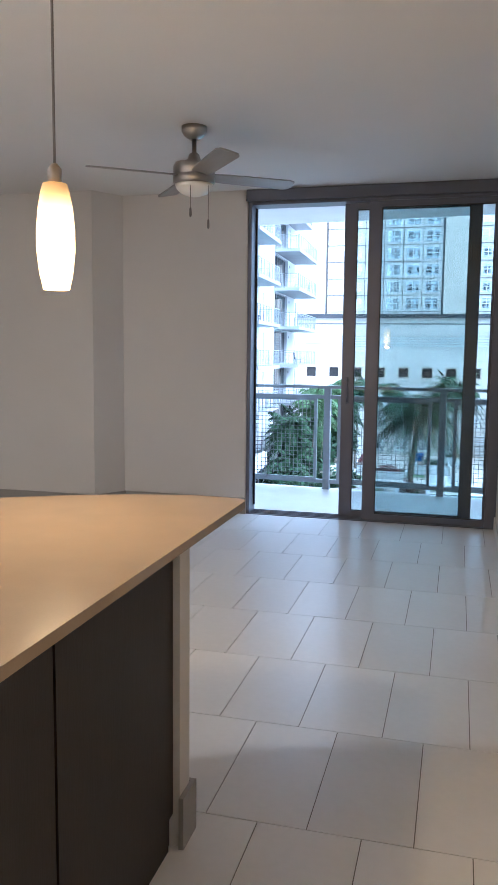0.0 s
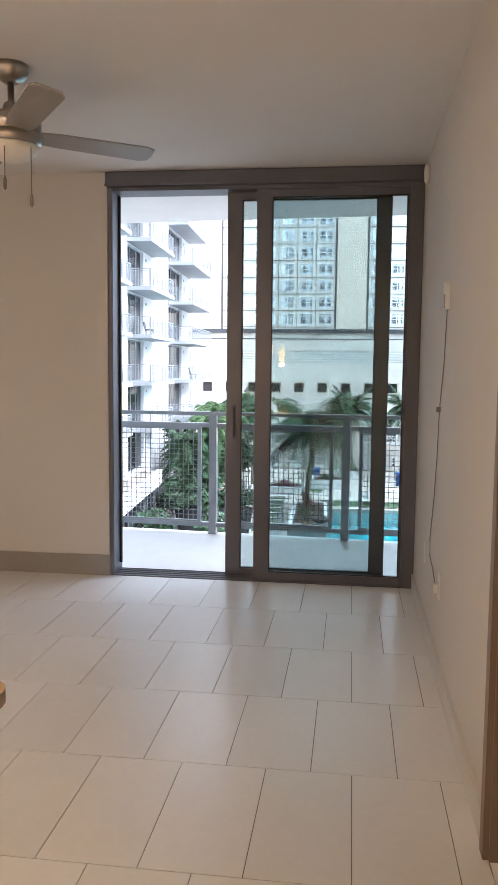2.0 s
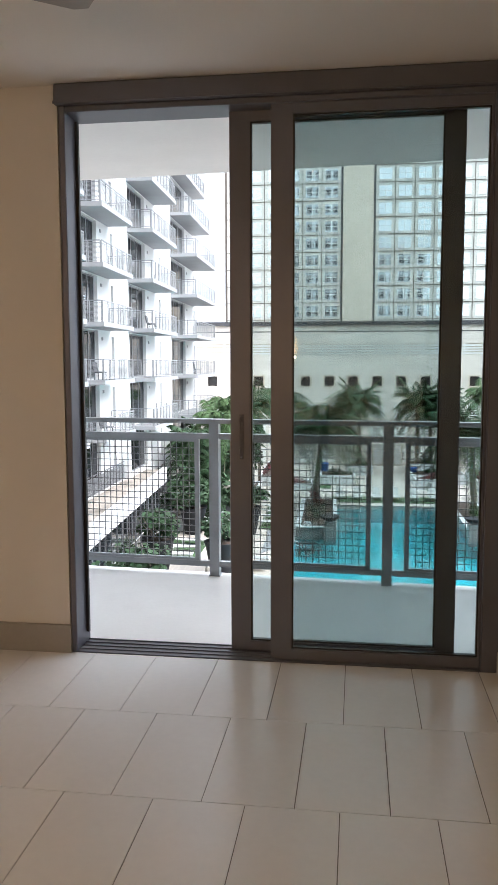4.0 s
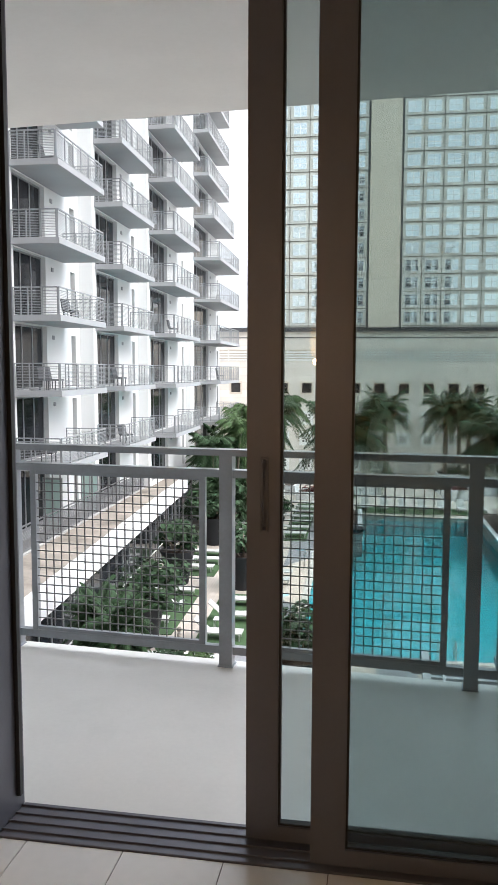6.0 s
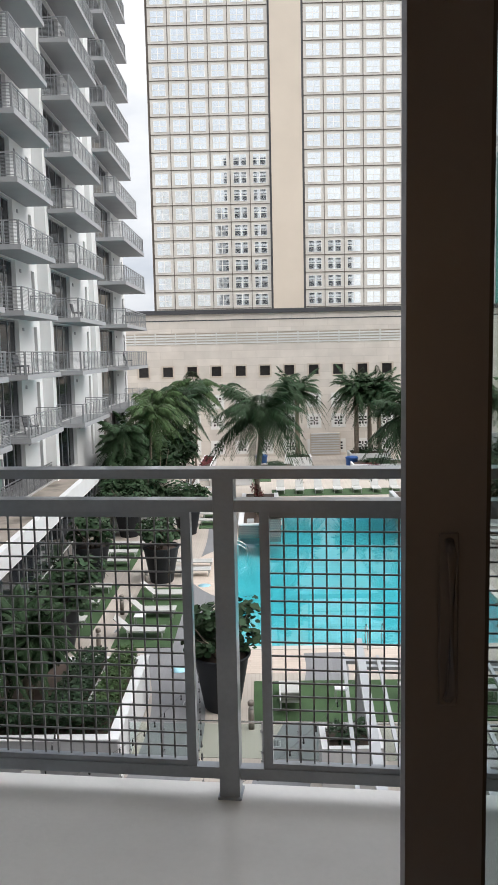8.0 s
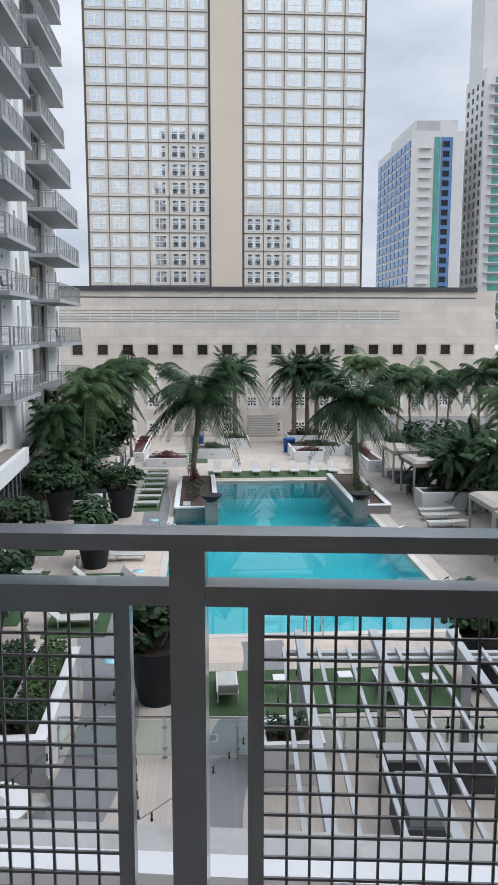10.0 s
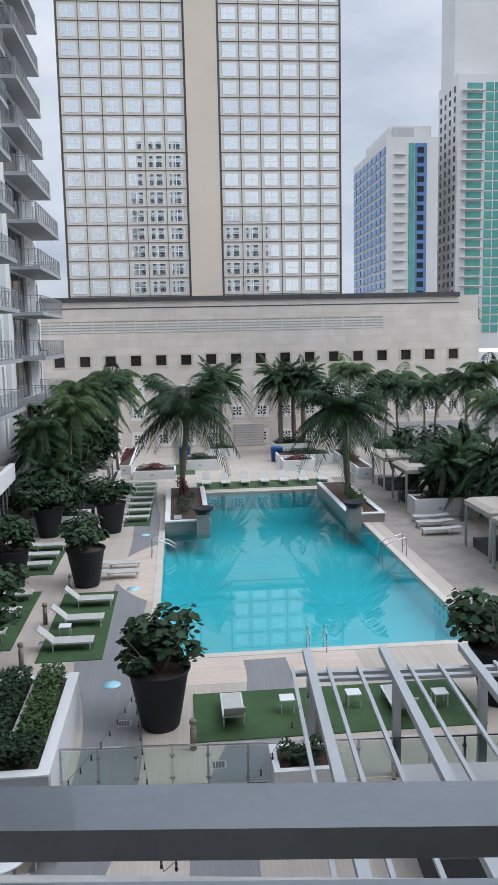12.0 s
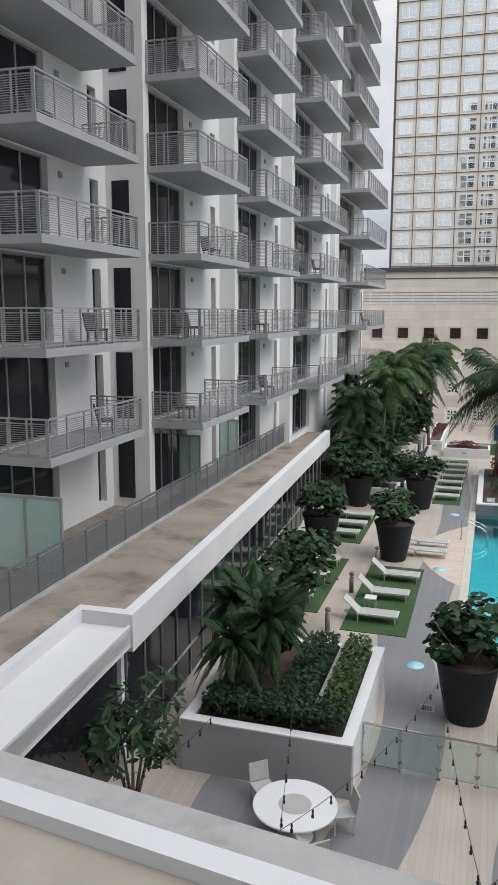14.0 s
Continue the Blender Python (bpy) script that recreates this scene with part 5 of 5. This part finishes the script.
# ---- the stone podium and the glass tower beyond the pool ----
POD = thing("hotel_podium", "beige stone podium with small square windows", "building", (0, 82, 0))
pw = bmesh.new()
WXS = [-19.64 + 2.5706 * k for k in range(20)]
x_edges = [-60.0]
ROWS = ((-1.08, -0.02), (-4.3, -3.25), (-6.5, -5.45), (-9.2, -8.15))
for wx in WXS:
    x_edges += [wx - 0.53, wx + 0.53]
x_edges.append(32.0)
box(pw, -60, 32.0, 0.35, 30, G, 5.6)
for i in range(0, len(x_edges), 2):
    box(pw, x_edges[i], x_edges[i + 1], 0.0, 0.35, G, 0.0)
for wx in WXS:
    zs = [G] + [v for r in sorted(ROWS) for v in r] + [0.0]
    for i in range(0, len(zs), 2):
        if zs[i + 1] - zs[i] > 0.01:
            box(pw, wx - 0.53, wx + 0.53, 0.0, 0.35, zs[i], zs[i + 1])
box(pw, -60, 32.0, 0.0, 0.35, 0.0, 2.3)
box(pw, -60, 29.7, 0.25, 30, 5.6, 5.75)
box(pw, -60, 29.7, 0.0, 0.35, 3.5, 5.45)
box(pw, 21.6, 29.7, 0.0, 0.35, 2.3, 3.5)
box(pw, 29.7, 32.0, 0.0, 0.35, 2.3, 3.0)
part("stone_wall", pw, M_STONE, POD)
part("coping", boxes((-60, 29.8, -0.2, 0.6, 5.451, 5.9)), M_COPE, POD, "dark metal coping")
# raised dark strip draws the shadow line of a groove that is not cut
part("shadow_groove", boxes((-60, 29.7, -0.02, -0.001, 4.75, 4.86)), M_COPE, POD)
part("louvre_back", boxes((-60, 21.6, 0.1, 0.34, 2.3, 3.5)), M_STONE_P, POD)
for k in range(4):
    part("louvre_bar", boxes((-60, 21.6, -0.03, 0.09, 2.36 + 0.28 * k, 2.52 + 0.28 * k)), M_BAR, POD)
for k in range(24):
    part("louvre_post", boxes((-30 + 2.15 * k, -29.88 + 2.15 * k, -0.04, 0.095, 2.3, 3.5)), M_BAR, POD)
pane_m = mesh_of("pane", boxes((-0.52, 0.52, 0.2, 0.24, -0.52, 0.52)), M_WINDARK)
frame_m = bmesh.new()
lattice(frame_m, [-0.68, -0.52, 0.52, 0.68], [-0.68, -0.52, 0.52, 0.68], [(1, 1)], -0.05, 0.19)
frame_m = mesh_of("square_window", frame_m, M_STONE_P)
cross = bmesh.new()
lattice(cross, [-0.75, -0.42, -0.2, -0.07, 0.07, 0.2, 0.42, 0.75], [-0.75, -0.42, -0.2, -0.07, 0.07, 0.2, 0.42, 0.75], [(2, 3), (1, 3), (4, 3), (5, 3), (3, 4), (3, 5), (3, 1), (3, 2), (1, 1), (5, 1), (1, 5), (5, 5)], -0.05, 0.06)
cross = mesh_of("ornate_window", cross, M_BAR)
for wx in WXS:
    for ri, (z0, z1) in enumerate(ROWS):
        zc = (z0 + z1) / 2
        f = part("square_window" if ri == 0 else "ornate_window", frame_m if ri == 0 else cross, None, POD, at=(wx, 0, zc))
        part("pane", pane_m, None, f)
gate = part("gate", boxes((5.6, 8.8, -0.35, -0.02, G, -7.3)), M_STONE_P, POD)
for k in range(9):
    part("gate_slat", boxes((5.7, 8.7, -0.42, -0.35, G + 0.2 + 0.26 * k, G + 0.33 + 0.26 * k)), M_WHITE, gate)

HOT = thing("hotel_tower", "tall hotel tower with a mirror glass grid", "building", (0, 140, 0))
HX0, HP0, HP1, HX1 = -18.05, 2.55, 8.62, 29.22
HZ0, HROW, NROW = 6.25, 3.0, 25
HTOP = HZ0 + HROW * NROW
part("core", boxes((HX0 + 0.3, HX1 - 0.3, 0.5, 30, 0, HTOP)), M_STONE_P, HOT)
part("beige_pier", boxes((HP0 + 0.35, HP1 - 0.35, -0.6, 0.5, 0, HTOP)), M_STONE_P, HOT, "beige central pier")
part("pier_joint", boxes((HP0, HP0 + 0.35, -0.2, 0.5, 0, HTOP), (HP1 - 0.35, HP1, -0.2, 0.5, 0, HTOP)), M_COPE, HOT)
CW = (HP0 - HX0) / 6
sp = mesh_of("spandrel", boxes((0, CW, 0.02, 0.5, 0, HROW)), M_SPANDREL)
mu = mesh_of("mullion_frame", boxes((-0.05, 0.05, -0.12, 0.0199, 0, HROW), (0.05, CW - 0.05, -0.12, 0.0199, -0.05, 0.05)), M_MULLION)
wi = bmesh.new()
a0, a1, c0, c1 = 0.62, CW - 0.62, 0.52, 2.4
box(wi, a0, a1, -0.02, 0.0199, c0, c1)
wi = mesh_of("window", wi, M_MIRROR)
mm = bmesh.new()
am, cm = (a0 + a1) / 2, (c0 + c1) / 2
lattice(mm, [a0 - 0.06, a0, am - 0.06, am + 0.06, a1, a1 + 0.06], [c0 - 0.06, c0, cm - 0.05, cm + 0.05, c1, c1 + 0.06], [(1, 1), (3, 1), (1, 3), (3, 3)], -0.07, -0.021)
mm = mesh_of("window_bars", mm, M_BAR)
for xs in (HX0, HP1):
    for c in range(6):
        for r in range(NROW):
            p = part("spandrel", sp, None, HOT, at=(xs + c * CW, 0, HZ0 + r * HROW))
            part("mullion_frame", mu, None, p)
            part("window", wi, None, p)
            part("window_grille", mm, None, p)
part("edge_pier", boxes((HX0 - 0.3, HX0 - 0.1, -0.2, 0.5, 0, HTOP)), M_MULLION, HOT)
part("edge_pier", boxes((HX1 + 0.1, HX1 + 0.3, -0.2, 0.5, 0, HTOP)), M_MULLION, HOT)

# ---- skyline ----
def far_tower(name, label, x0, x1, y0, y1, top, mat):
    t = thing(name, label, "building", (x0, y0, 0))
    part("wall", boxes((0, x1 - x0, 0, y1 - y0, G, top)), mat, t)
    return t


# blue-striped tower
T1 = far_tower("blue_tower", "white high-rise with blue glass stripes", 70.5, 87.9, 262, 310, 66, M_CONC)
part("roof_block", boxes((3, 17, 6, 40, 66, 71)), M_CONC, T1)
part("grey_roof_front", boxes((3.5, 11, 5.6, 5.98, 66, 70.4)), M_GREY, T1)
part("green_stripe", boxes((7.6, 9.4, -0.25, -0.01, 0, 64)), M_GREENGL, T1)
part("blue_stripe", boxes((9.8, 13.6, -0.25, -0.01, 0, 64)), M_BLUEGL, T1)
sw = mesh_of("window", boxes((10.4, 12.6, -0.35, -0.26, 0, 1.9)), M_DARKGL)
bal = mesh_of("balcony", boxes((2.5, 6.5, -0.9, -0.01, 0, 0.25)), M_CONC)
for k in range(20):
    part("window", sw, None, T1, at=(0, 0, 2 + 3.1 * k))
    part("balcony", bal, None, T1, at=(0, 0, 1.4 + 3.1 * k))
sidew = mesh_of("window_strip", boxes((-0.3, -0.01, 0, 4.6, 0, 2.1)), M_BLUEGL)
for k in range(20):
    for j in range(8):
        part("window_strip", sidew, None, T1, at=(0, 0.8 + 5.9 * j, 2 + 3.1 * k))
# white tower with green glass
T2 = far_tower("green_tower", "white high-rise with green glass and balconies", 94.4, 128, 262, 281, 86, M_CONC)
part("tall_part", boxes((0.5, 33, 5, 18, 86, 150)), M_CONC, T2)
gwin = mesh_of("window", boxes((9.6, 15.0, -0.2, -0.01, 0, 2.5)), M_GREENGL)
gbal = mesh_of("balcony", boxes((1.5, 8.8, -1.4, -0.01, 0, 0.35)), M_CONC)
gpan = mesh_of("pane", boxes((3.2, 8.4, -0.1, -0.01, 0.4, 2.6)), M_GREENGL)
slit = mesh_of("slit_window", boxes((-0.15, -0.01, 0, 1.4, 0, 1.8)), M_DARKGL)
gmul = mesh_of("mullion", boxes((12.1, 12.4, -0.3, -0.21, 0, 2.5)), M_CONC)
for k in range(26):
    w = part("window", gwin, None, T2, at=(0, 0, 2 + 3.15 * k))
    part("mullion", gmul, None, w)
    s = part("balcony", gbal, None, T2, at=(0, 0, 1.7 + 3.15 * k))
    part("pane", gpan, None, s)
    for j in range(4):
        part("slit_window", slit, None, T2, at=(0, 2 + 4.5 * j, 2 + 3.15 * k))
solid("white_block", boxes((32.6, 62, 96, 120, G, -0.8)), M_WHITE, "low white building beside the stone podium", "building")
for i, (x, y, s) in enumerate(((33.5, 98, 0.8), (35.2, 99, 0.9), (37.5, 100, 0.85))):
    palm(SLIM, x, y, -0.8, 90 * i, s, "small palm on the white building", "distant palms")
solid("boundary_wall", boxes((16, 40, 78, 78.3, G, -7.2)), M_GREY, "dark grey boundary wall behind the palms", "wall", kind="structure")
solid("east_building", boxes((34, 48, -20, 60, G, 4)), M_CONC, "plain pale building closing the far side", "building", kind="structure")


def balcony_chair(x, y, z, turn):
    t = thing("balcony_chair", "dark woven chair on a tower balcony", "chair", (x, y, z), "balcony chairs", turn)
    part("seat", boxes((-0.26, 0.26, -0.26, 0.26, 0.36, 0.44)), M_CUSHION, t)
    part("backrest", boxes((-0.26, 0.26, -0.03, 0.03, 0.0, 0.5)), M_CUSHION, t, at=pose(0, 0.26, 0.44, -12, 0, 0))
    for lx in (-0.22, 0.22):
        for ly in (-0.22, 0.22):
            part("leg", boxes((lx - 0.02, lx + 0.02, ly - 0.02, ly + 0.02, 0, 0.36)), M_CUSHION, t)
    return t


first = balcony_chair(-11.4, 28.4, Z0 + 0.24, 60)
for lv, x, y, a in ((0, -11.5, 29.6, 100), (0, -12.9, 24.4, 80), (-1, -12.8, 24.6, 120), (1, -11.4, 31.2, 70), (2, -12.9, 21.5, 95), (0, -10.9, 36.6, 80), (-1, -10.9, 37.6, 60), (1, -10.3, 46, 90), (0, -9.4, 58, 90), (3, -11.4, 29.0, 90), (-1, -11.5, 28.6, 90)):
    copy_thing(first, pose(x, y, Z0 + STOREY * lv + 0.24, 0, 0, a))
# ---- things in the room ----
def kitchen_island():
    t = thing("kitchen_island", "dark wood kitchen island with a drywall end", "kitchen island", (0.062, 0.08, 0))
    part("cabinet_body", boxes((-0.05, 0.93, -7.2, -4.532, 0.0, 0.85)), M_CAB, t)
    for k in range(4):
        y1 = -4.54 - k * 0.64
        part("back_panel", boxes((0.93, 0.944, y1 - 0.63, y1, 0.10, 0.838)), M_CAB, t)
    part("toe_board", boxes((0.93, 0.938, -7.2, -4.56, 0.0, 0.095)), M_CAB, t)
    part("end_wall", boxes((-0.05, 0.96, -4.53, -4.45, 0.0, 0.85)), M_WALL, t, "beige painted end wall")
    part("end_baseboard", boxes((-0.05, 0.976, -4.449, -4.434, 0.0, 0.15), (0.962, 0.976, -4.545, -4.4492, 0.0, 0.15)), M_BASE, t)
    bm = bmesh.new()
    r, pts = 0.05, []
    for a in range(7):
        th = radians(90 * a / 6)
        pts.insert(0, (1.0 - r + r * math.cos(th), -3.87 - r + r * math.sin(th)))
    prism(bm, pts[::-1] + [(0.8, -3.862), (0.6, -3.91), (0.37, -4.01), (0.17, -4.13), (-0.1, -4.33), (-0.35, -4.55), (-0.35, -7.25), (1.0, -7.25)], 0.852, 0.877)
    tagged(solid("island_worktop", bm, M_TOP, at=pose(0.05, 0.02, 0)), "pale quartz worktop overhanging the kitchen island", "worktop")


kitchen_island()


def pendant(x, y):
    t = thing("pendant_lamp", "lit amber glass pendant lamp on a cord", "lamp", (x, y, 0), group="pendants over the island")
    bm = bmesh.new()
    lathe(bm, [(0.036, 1.540), (0.046, 1.585), (0.053, 1.645), (0.053, 1.705), (0.048, 1.765), (0.040, 1.810), (0.034, 1.830)], 28)
    part("shade", bm, M_SHADE, t, "glowing amber glass shade")
    bulb = bpy.data.lights.new("pendant_bulb", "POINT")
    bulb.energy, bulb.color, bulb.shadow_soft_size = 6.0, (1.0, 0.56, 0.22), 0.03
    new("pendant_bulb", bulb).matrix_world = pose(x, y, 1.500)
    bm = bmesh.new()
    lathe(bm, [(0.02, 1.830), (0.02, 1.870), (0.008, 1.885)], 16)
    part("socket_cap", bm, M_STEEL, t)
    bm = bmesh.new()
    tube(bm, [(0, 0, 1.885), (0, 0, 2.68)], 0.004, 8)
    part("cord", bm, M_CORD, t)
    bm = bmesh.new()
    lathe(bm, [(0.06, 2.675), (0.06, 2.699)], 24)
    part("ceiling_cup", bm, M_STEEL, t)


pendant(0.612, -4.34)
# second pendant is unseen, assumed further along the island
pendant(0.52, -7.1)


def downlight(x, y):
    t = thing("downlight", "lit recessed warm ceiling downlight, added out of view", "lamp", (x, y, CEIL), group="kitchen downlights")
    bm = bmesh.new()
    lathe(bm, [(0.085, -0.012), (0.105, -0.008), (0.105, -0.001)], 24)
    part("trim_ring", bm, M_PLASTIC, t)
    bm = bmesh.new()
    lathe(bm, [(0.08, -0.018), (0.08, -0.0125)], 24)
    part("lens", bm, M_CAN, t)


# unseen, for the warm glow; the one at y -4.3 added to brighten floor
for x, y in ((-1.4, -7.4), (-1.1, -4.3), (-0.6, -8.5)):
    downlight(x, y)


def ceiling_fan(x, y):
    t = thing("ceiling_fan", "brushed nickel ceiling fan with grey blades and pull chains", "fan", (x, y, CEIL), turn=36)
    bm = bmesh.new()
    lathe(bm, [(0.075, -0.001), (0.075, -0.03), (0.06, -0.055), (0.03, -0.075)], 28)
    part("canopy", bm, M_STEEL, t)
    bm = bmesh.new()
    lathe(bm, [(0.014, -0.07), (0.014, -0.15), (0.03, -0.16), (0.045, -0.2), (0.055, -0.215)], 24)
    part("downrod", bm, M_STEEL, t)
    bm = bmesh.new()
    lathe(bm, [(0.06, -0.205), (0.115, -0.215), (0.125, -0.235), (0.125, -0.28), (0.119, -0.284), (0.125, -0.288), (0.125, -0.325), (0.11, -0.335)], 36)
    part("motor_housing", bm, M_STEEL, t)
    bm = bmesh.new()
    lathe(bm, [(0.115, -0.335), (0.105, -0.36), (0.08, -0.385), (0.04, -0.4), (0.005, -0.404)], 32)
    part("light_bowl", bm, M_BOWL, t, "frosted white glass light bowl")
    bl = bmesh.new()
    pts = [(0.09, -0.045), (0.2, -0.06), (0.6, -0.068), (0.635, -0.05), (0.64, 0.0), (0.635, 0.05), (0.6, 0.068), (0.2, 0.06), (0.09, 0.045)]
    prism(bl, pts, -0.004, 0.004)
    bl = mesh_of("blade", bl, M_BLADE)
    for k in range(4):
        part("blade", bl, M_BLADE, t, at=pose(0, 0, -0.285, 0, 0, 90 * k) @ pose(0, 0, 0, -11, 0, 0))
    for cx, ln in ((0.06, 0.20), (-0.05, 0.14)):
        bm = bmesh.new()
        tube(bm, [(cx, -0.09, -0.345), (cx, -0.092, -0.345 - ln)], 0.0022, 6)
        lathe(bm, [(0.004, 0), (0.008, 0.012), (0.007, 0.045), (0.003, 0.055)], 10, (cx, -0.092, -0.40 - ln))
        part("pull_chain", bm, M_CORD, t)


ceiling_fan(0.15, -1.81)

t = thing("thermostat", "white wall thermostat with metal edge", "thermostat", (RX, -1.45, 1.76))
part("body", boxes((-0.022, -0.001, -0.035, 0.035, -0.06, 0.06)), M_PLASTIC, t)
part("cover", boxes((-0.027, -0.022, -0.030, 0.030, -0.055, 0.005)), M_STEEL, t)
bm = bmesh.new()
pts = [(RX - 0.006, -1.43, 1.70), (RX - 0.005, -1.36, 1.45), (RX - 0.005, -1.24, 1.24), (RX - 0.005, -1.2, 1.0), (RX - 0.005, -1.12, 0.78), (RX - 0.006, -1.0, 0.55), (RX - 0.005, -1.02, 0.46), (RX - 0.008, -1.2, 0.44), (RX - 0.02, -1.34, 0.46), (RX - 0.015, -1.4, 0.4)]
tube(bm, pts, 0.0022, 6)
box(bm, RX - 0.02, RX - 0.001, -1.255, -1.225, 1.225, 1.25)
tagged(solid("wall_cable", bm, M_CORD), "loose thin grey cable hanging down the white wall", "cable")
t = thing("wall_outlet", "white wall socket with a plug hanging from it", "socket", (RX, -1.45, 0.42))
part("plate", boxes((-0.007, -0.001, -0.036, 0.036, -0.058, 0.058)), M_PLASTIC, t)
part("plug", boxes((-0.03, -0.008, -0.016, 0.016, -0.03, 0.012)), M_PLASTIC, t)
t = thing("wall_outlet", "small white wall socket near the glass doors", "socket", (RX, -0.75, 0.42))
part("plate", boxes((-0.007, -0.001, -0.036, 0.036, -0.058, 0.058)), M_PLASTIC, t)
t = thing("alarm_sounder", "small white round alarm high on the wall", "alarm", (RX, -0.28, 2.58))
bm = bmesh.new()
lathe(bm, [(0.055, 0.001), (0.055, 0.022), (0.045, 0.03), (0.012, 0.032)], 24)
part("cover", bm, M_PLASTIC, t, at=pose(0, 0, 0, 0, -90, 0))
part("bracket", boxes((-0.004, -0.0005, -0.03, 0.03, -0.09, -0.05)), M_PLASTIC, t)
# ---- floor tiles, the nearest of the room as pieces ----
floor = tagged(new("floor"), "pale grey rectangular porcelain floor tiles with dark joints", "floor", kind="structure")
TW, TL = 0.3048, 0.6115
tb = bmesh.new()
box(tb, 0.0016, TW - 0.0016, 0.0016, TL - 0.0016, -0.012, 0.0)
tile_mesh = mesh_of("tile", tb, M_TILE)
rest = bmesh.new()
for r in range(-1, 15):
    y = -1.222 - TL * r
    ph = 0.287 if r % 2 == 0 else 0.1275
    for c in range(-14, 7):
        x = ph + TW * c
        if y + TL < -9.0 or y > -0.02:
            continue
        x1, y1 = min(x + TW, RX), min(y + TL, -0.0)
        if x > RX - 0.02:
            continue
        near = x > -1.75 and y > -6.9
        if near and x1 - x > TW - 1e-6 and y1 - y > TL - 1e-6:
            part("tile", tile_mesh, M_TILE, floor, at=(x, y, 0))
        else:
            box(rest, x + 0.0016, x1 - 0.0016, y + 0.0016, y1 - 0.0016, -0.012, 0.0)
rest_ob = part("tile_rest", rest, M_TILE, floor, kind="stuff")

# ---- the flat stands at a slight angle to the courtyard ----
FLAT = {"subfloor", "ceiling", "wall_window_side", "wall_pier", "wall_door_side", "wall_kitchen_back", "wall_far_side", "wall_next_room", "floor_next_room", "threshold",
        "baseboard", "baseboard_side", "door_1", "window_1", "kitchen_island", "island_worktop", "pendant_lamp", "pendant_bulb", "downlight", "ceiling_fan", "thermostat",
        "wall_cable", "wall_outlet", "alarm_sounder", "floor"}
TURN = pose(1.0, 0.1, 0, 0, 0, -1.77) @ pose(-1.0, -0.1, 0)
for ob in list(bpy.data.objects):
    if ob.parent is None and ob.name.split(".")[0] in FLAT:
        ob.matrix_world = TURN @ ob.matrix_world
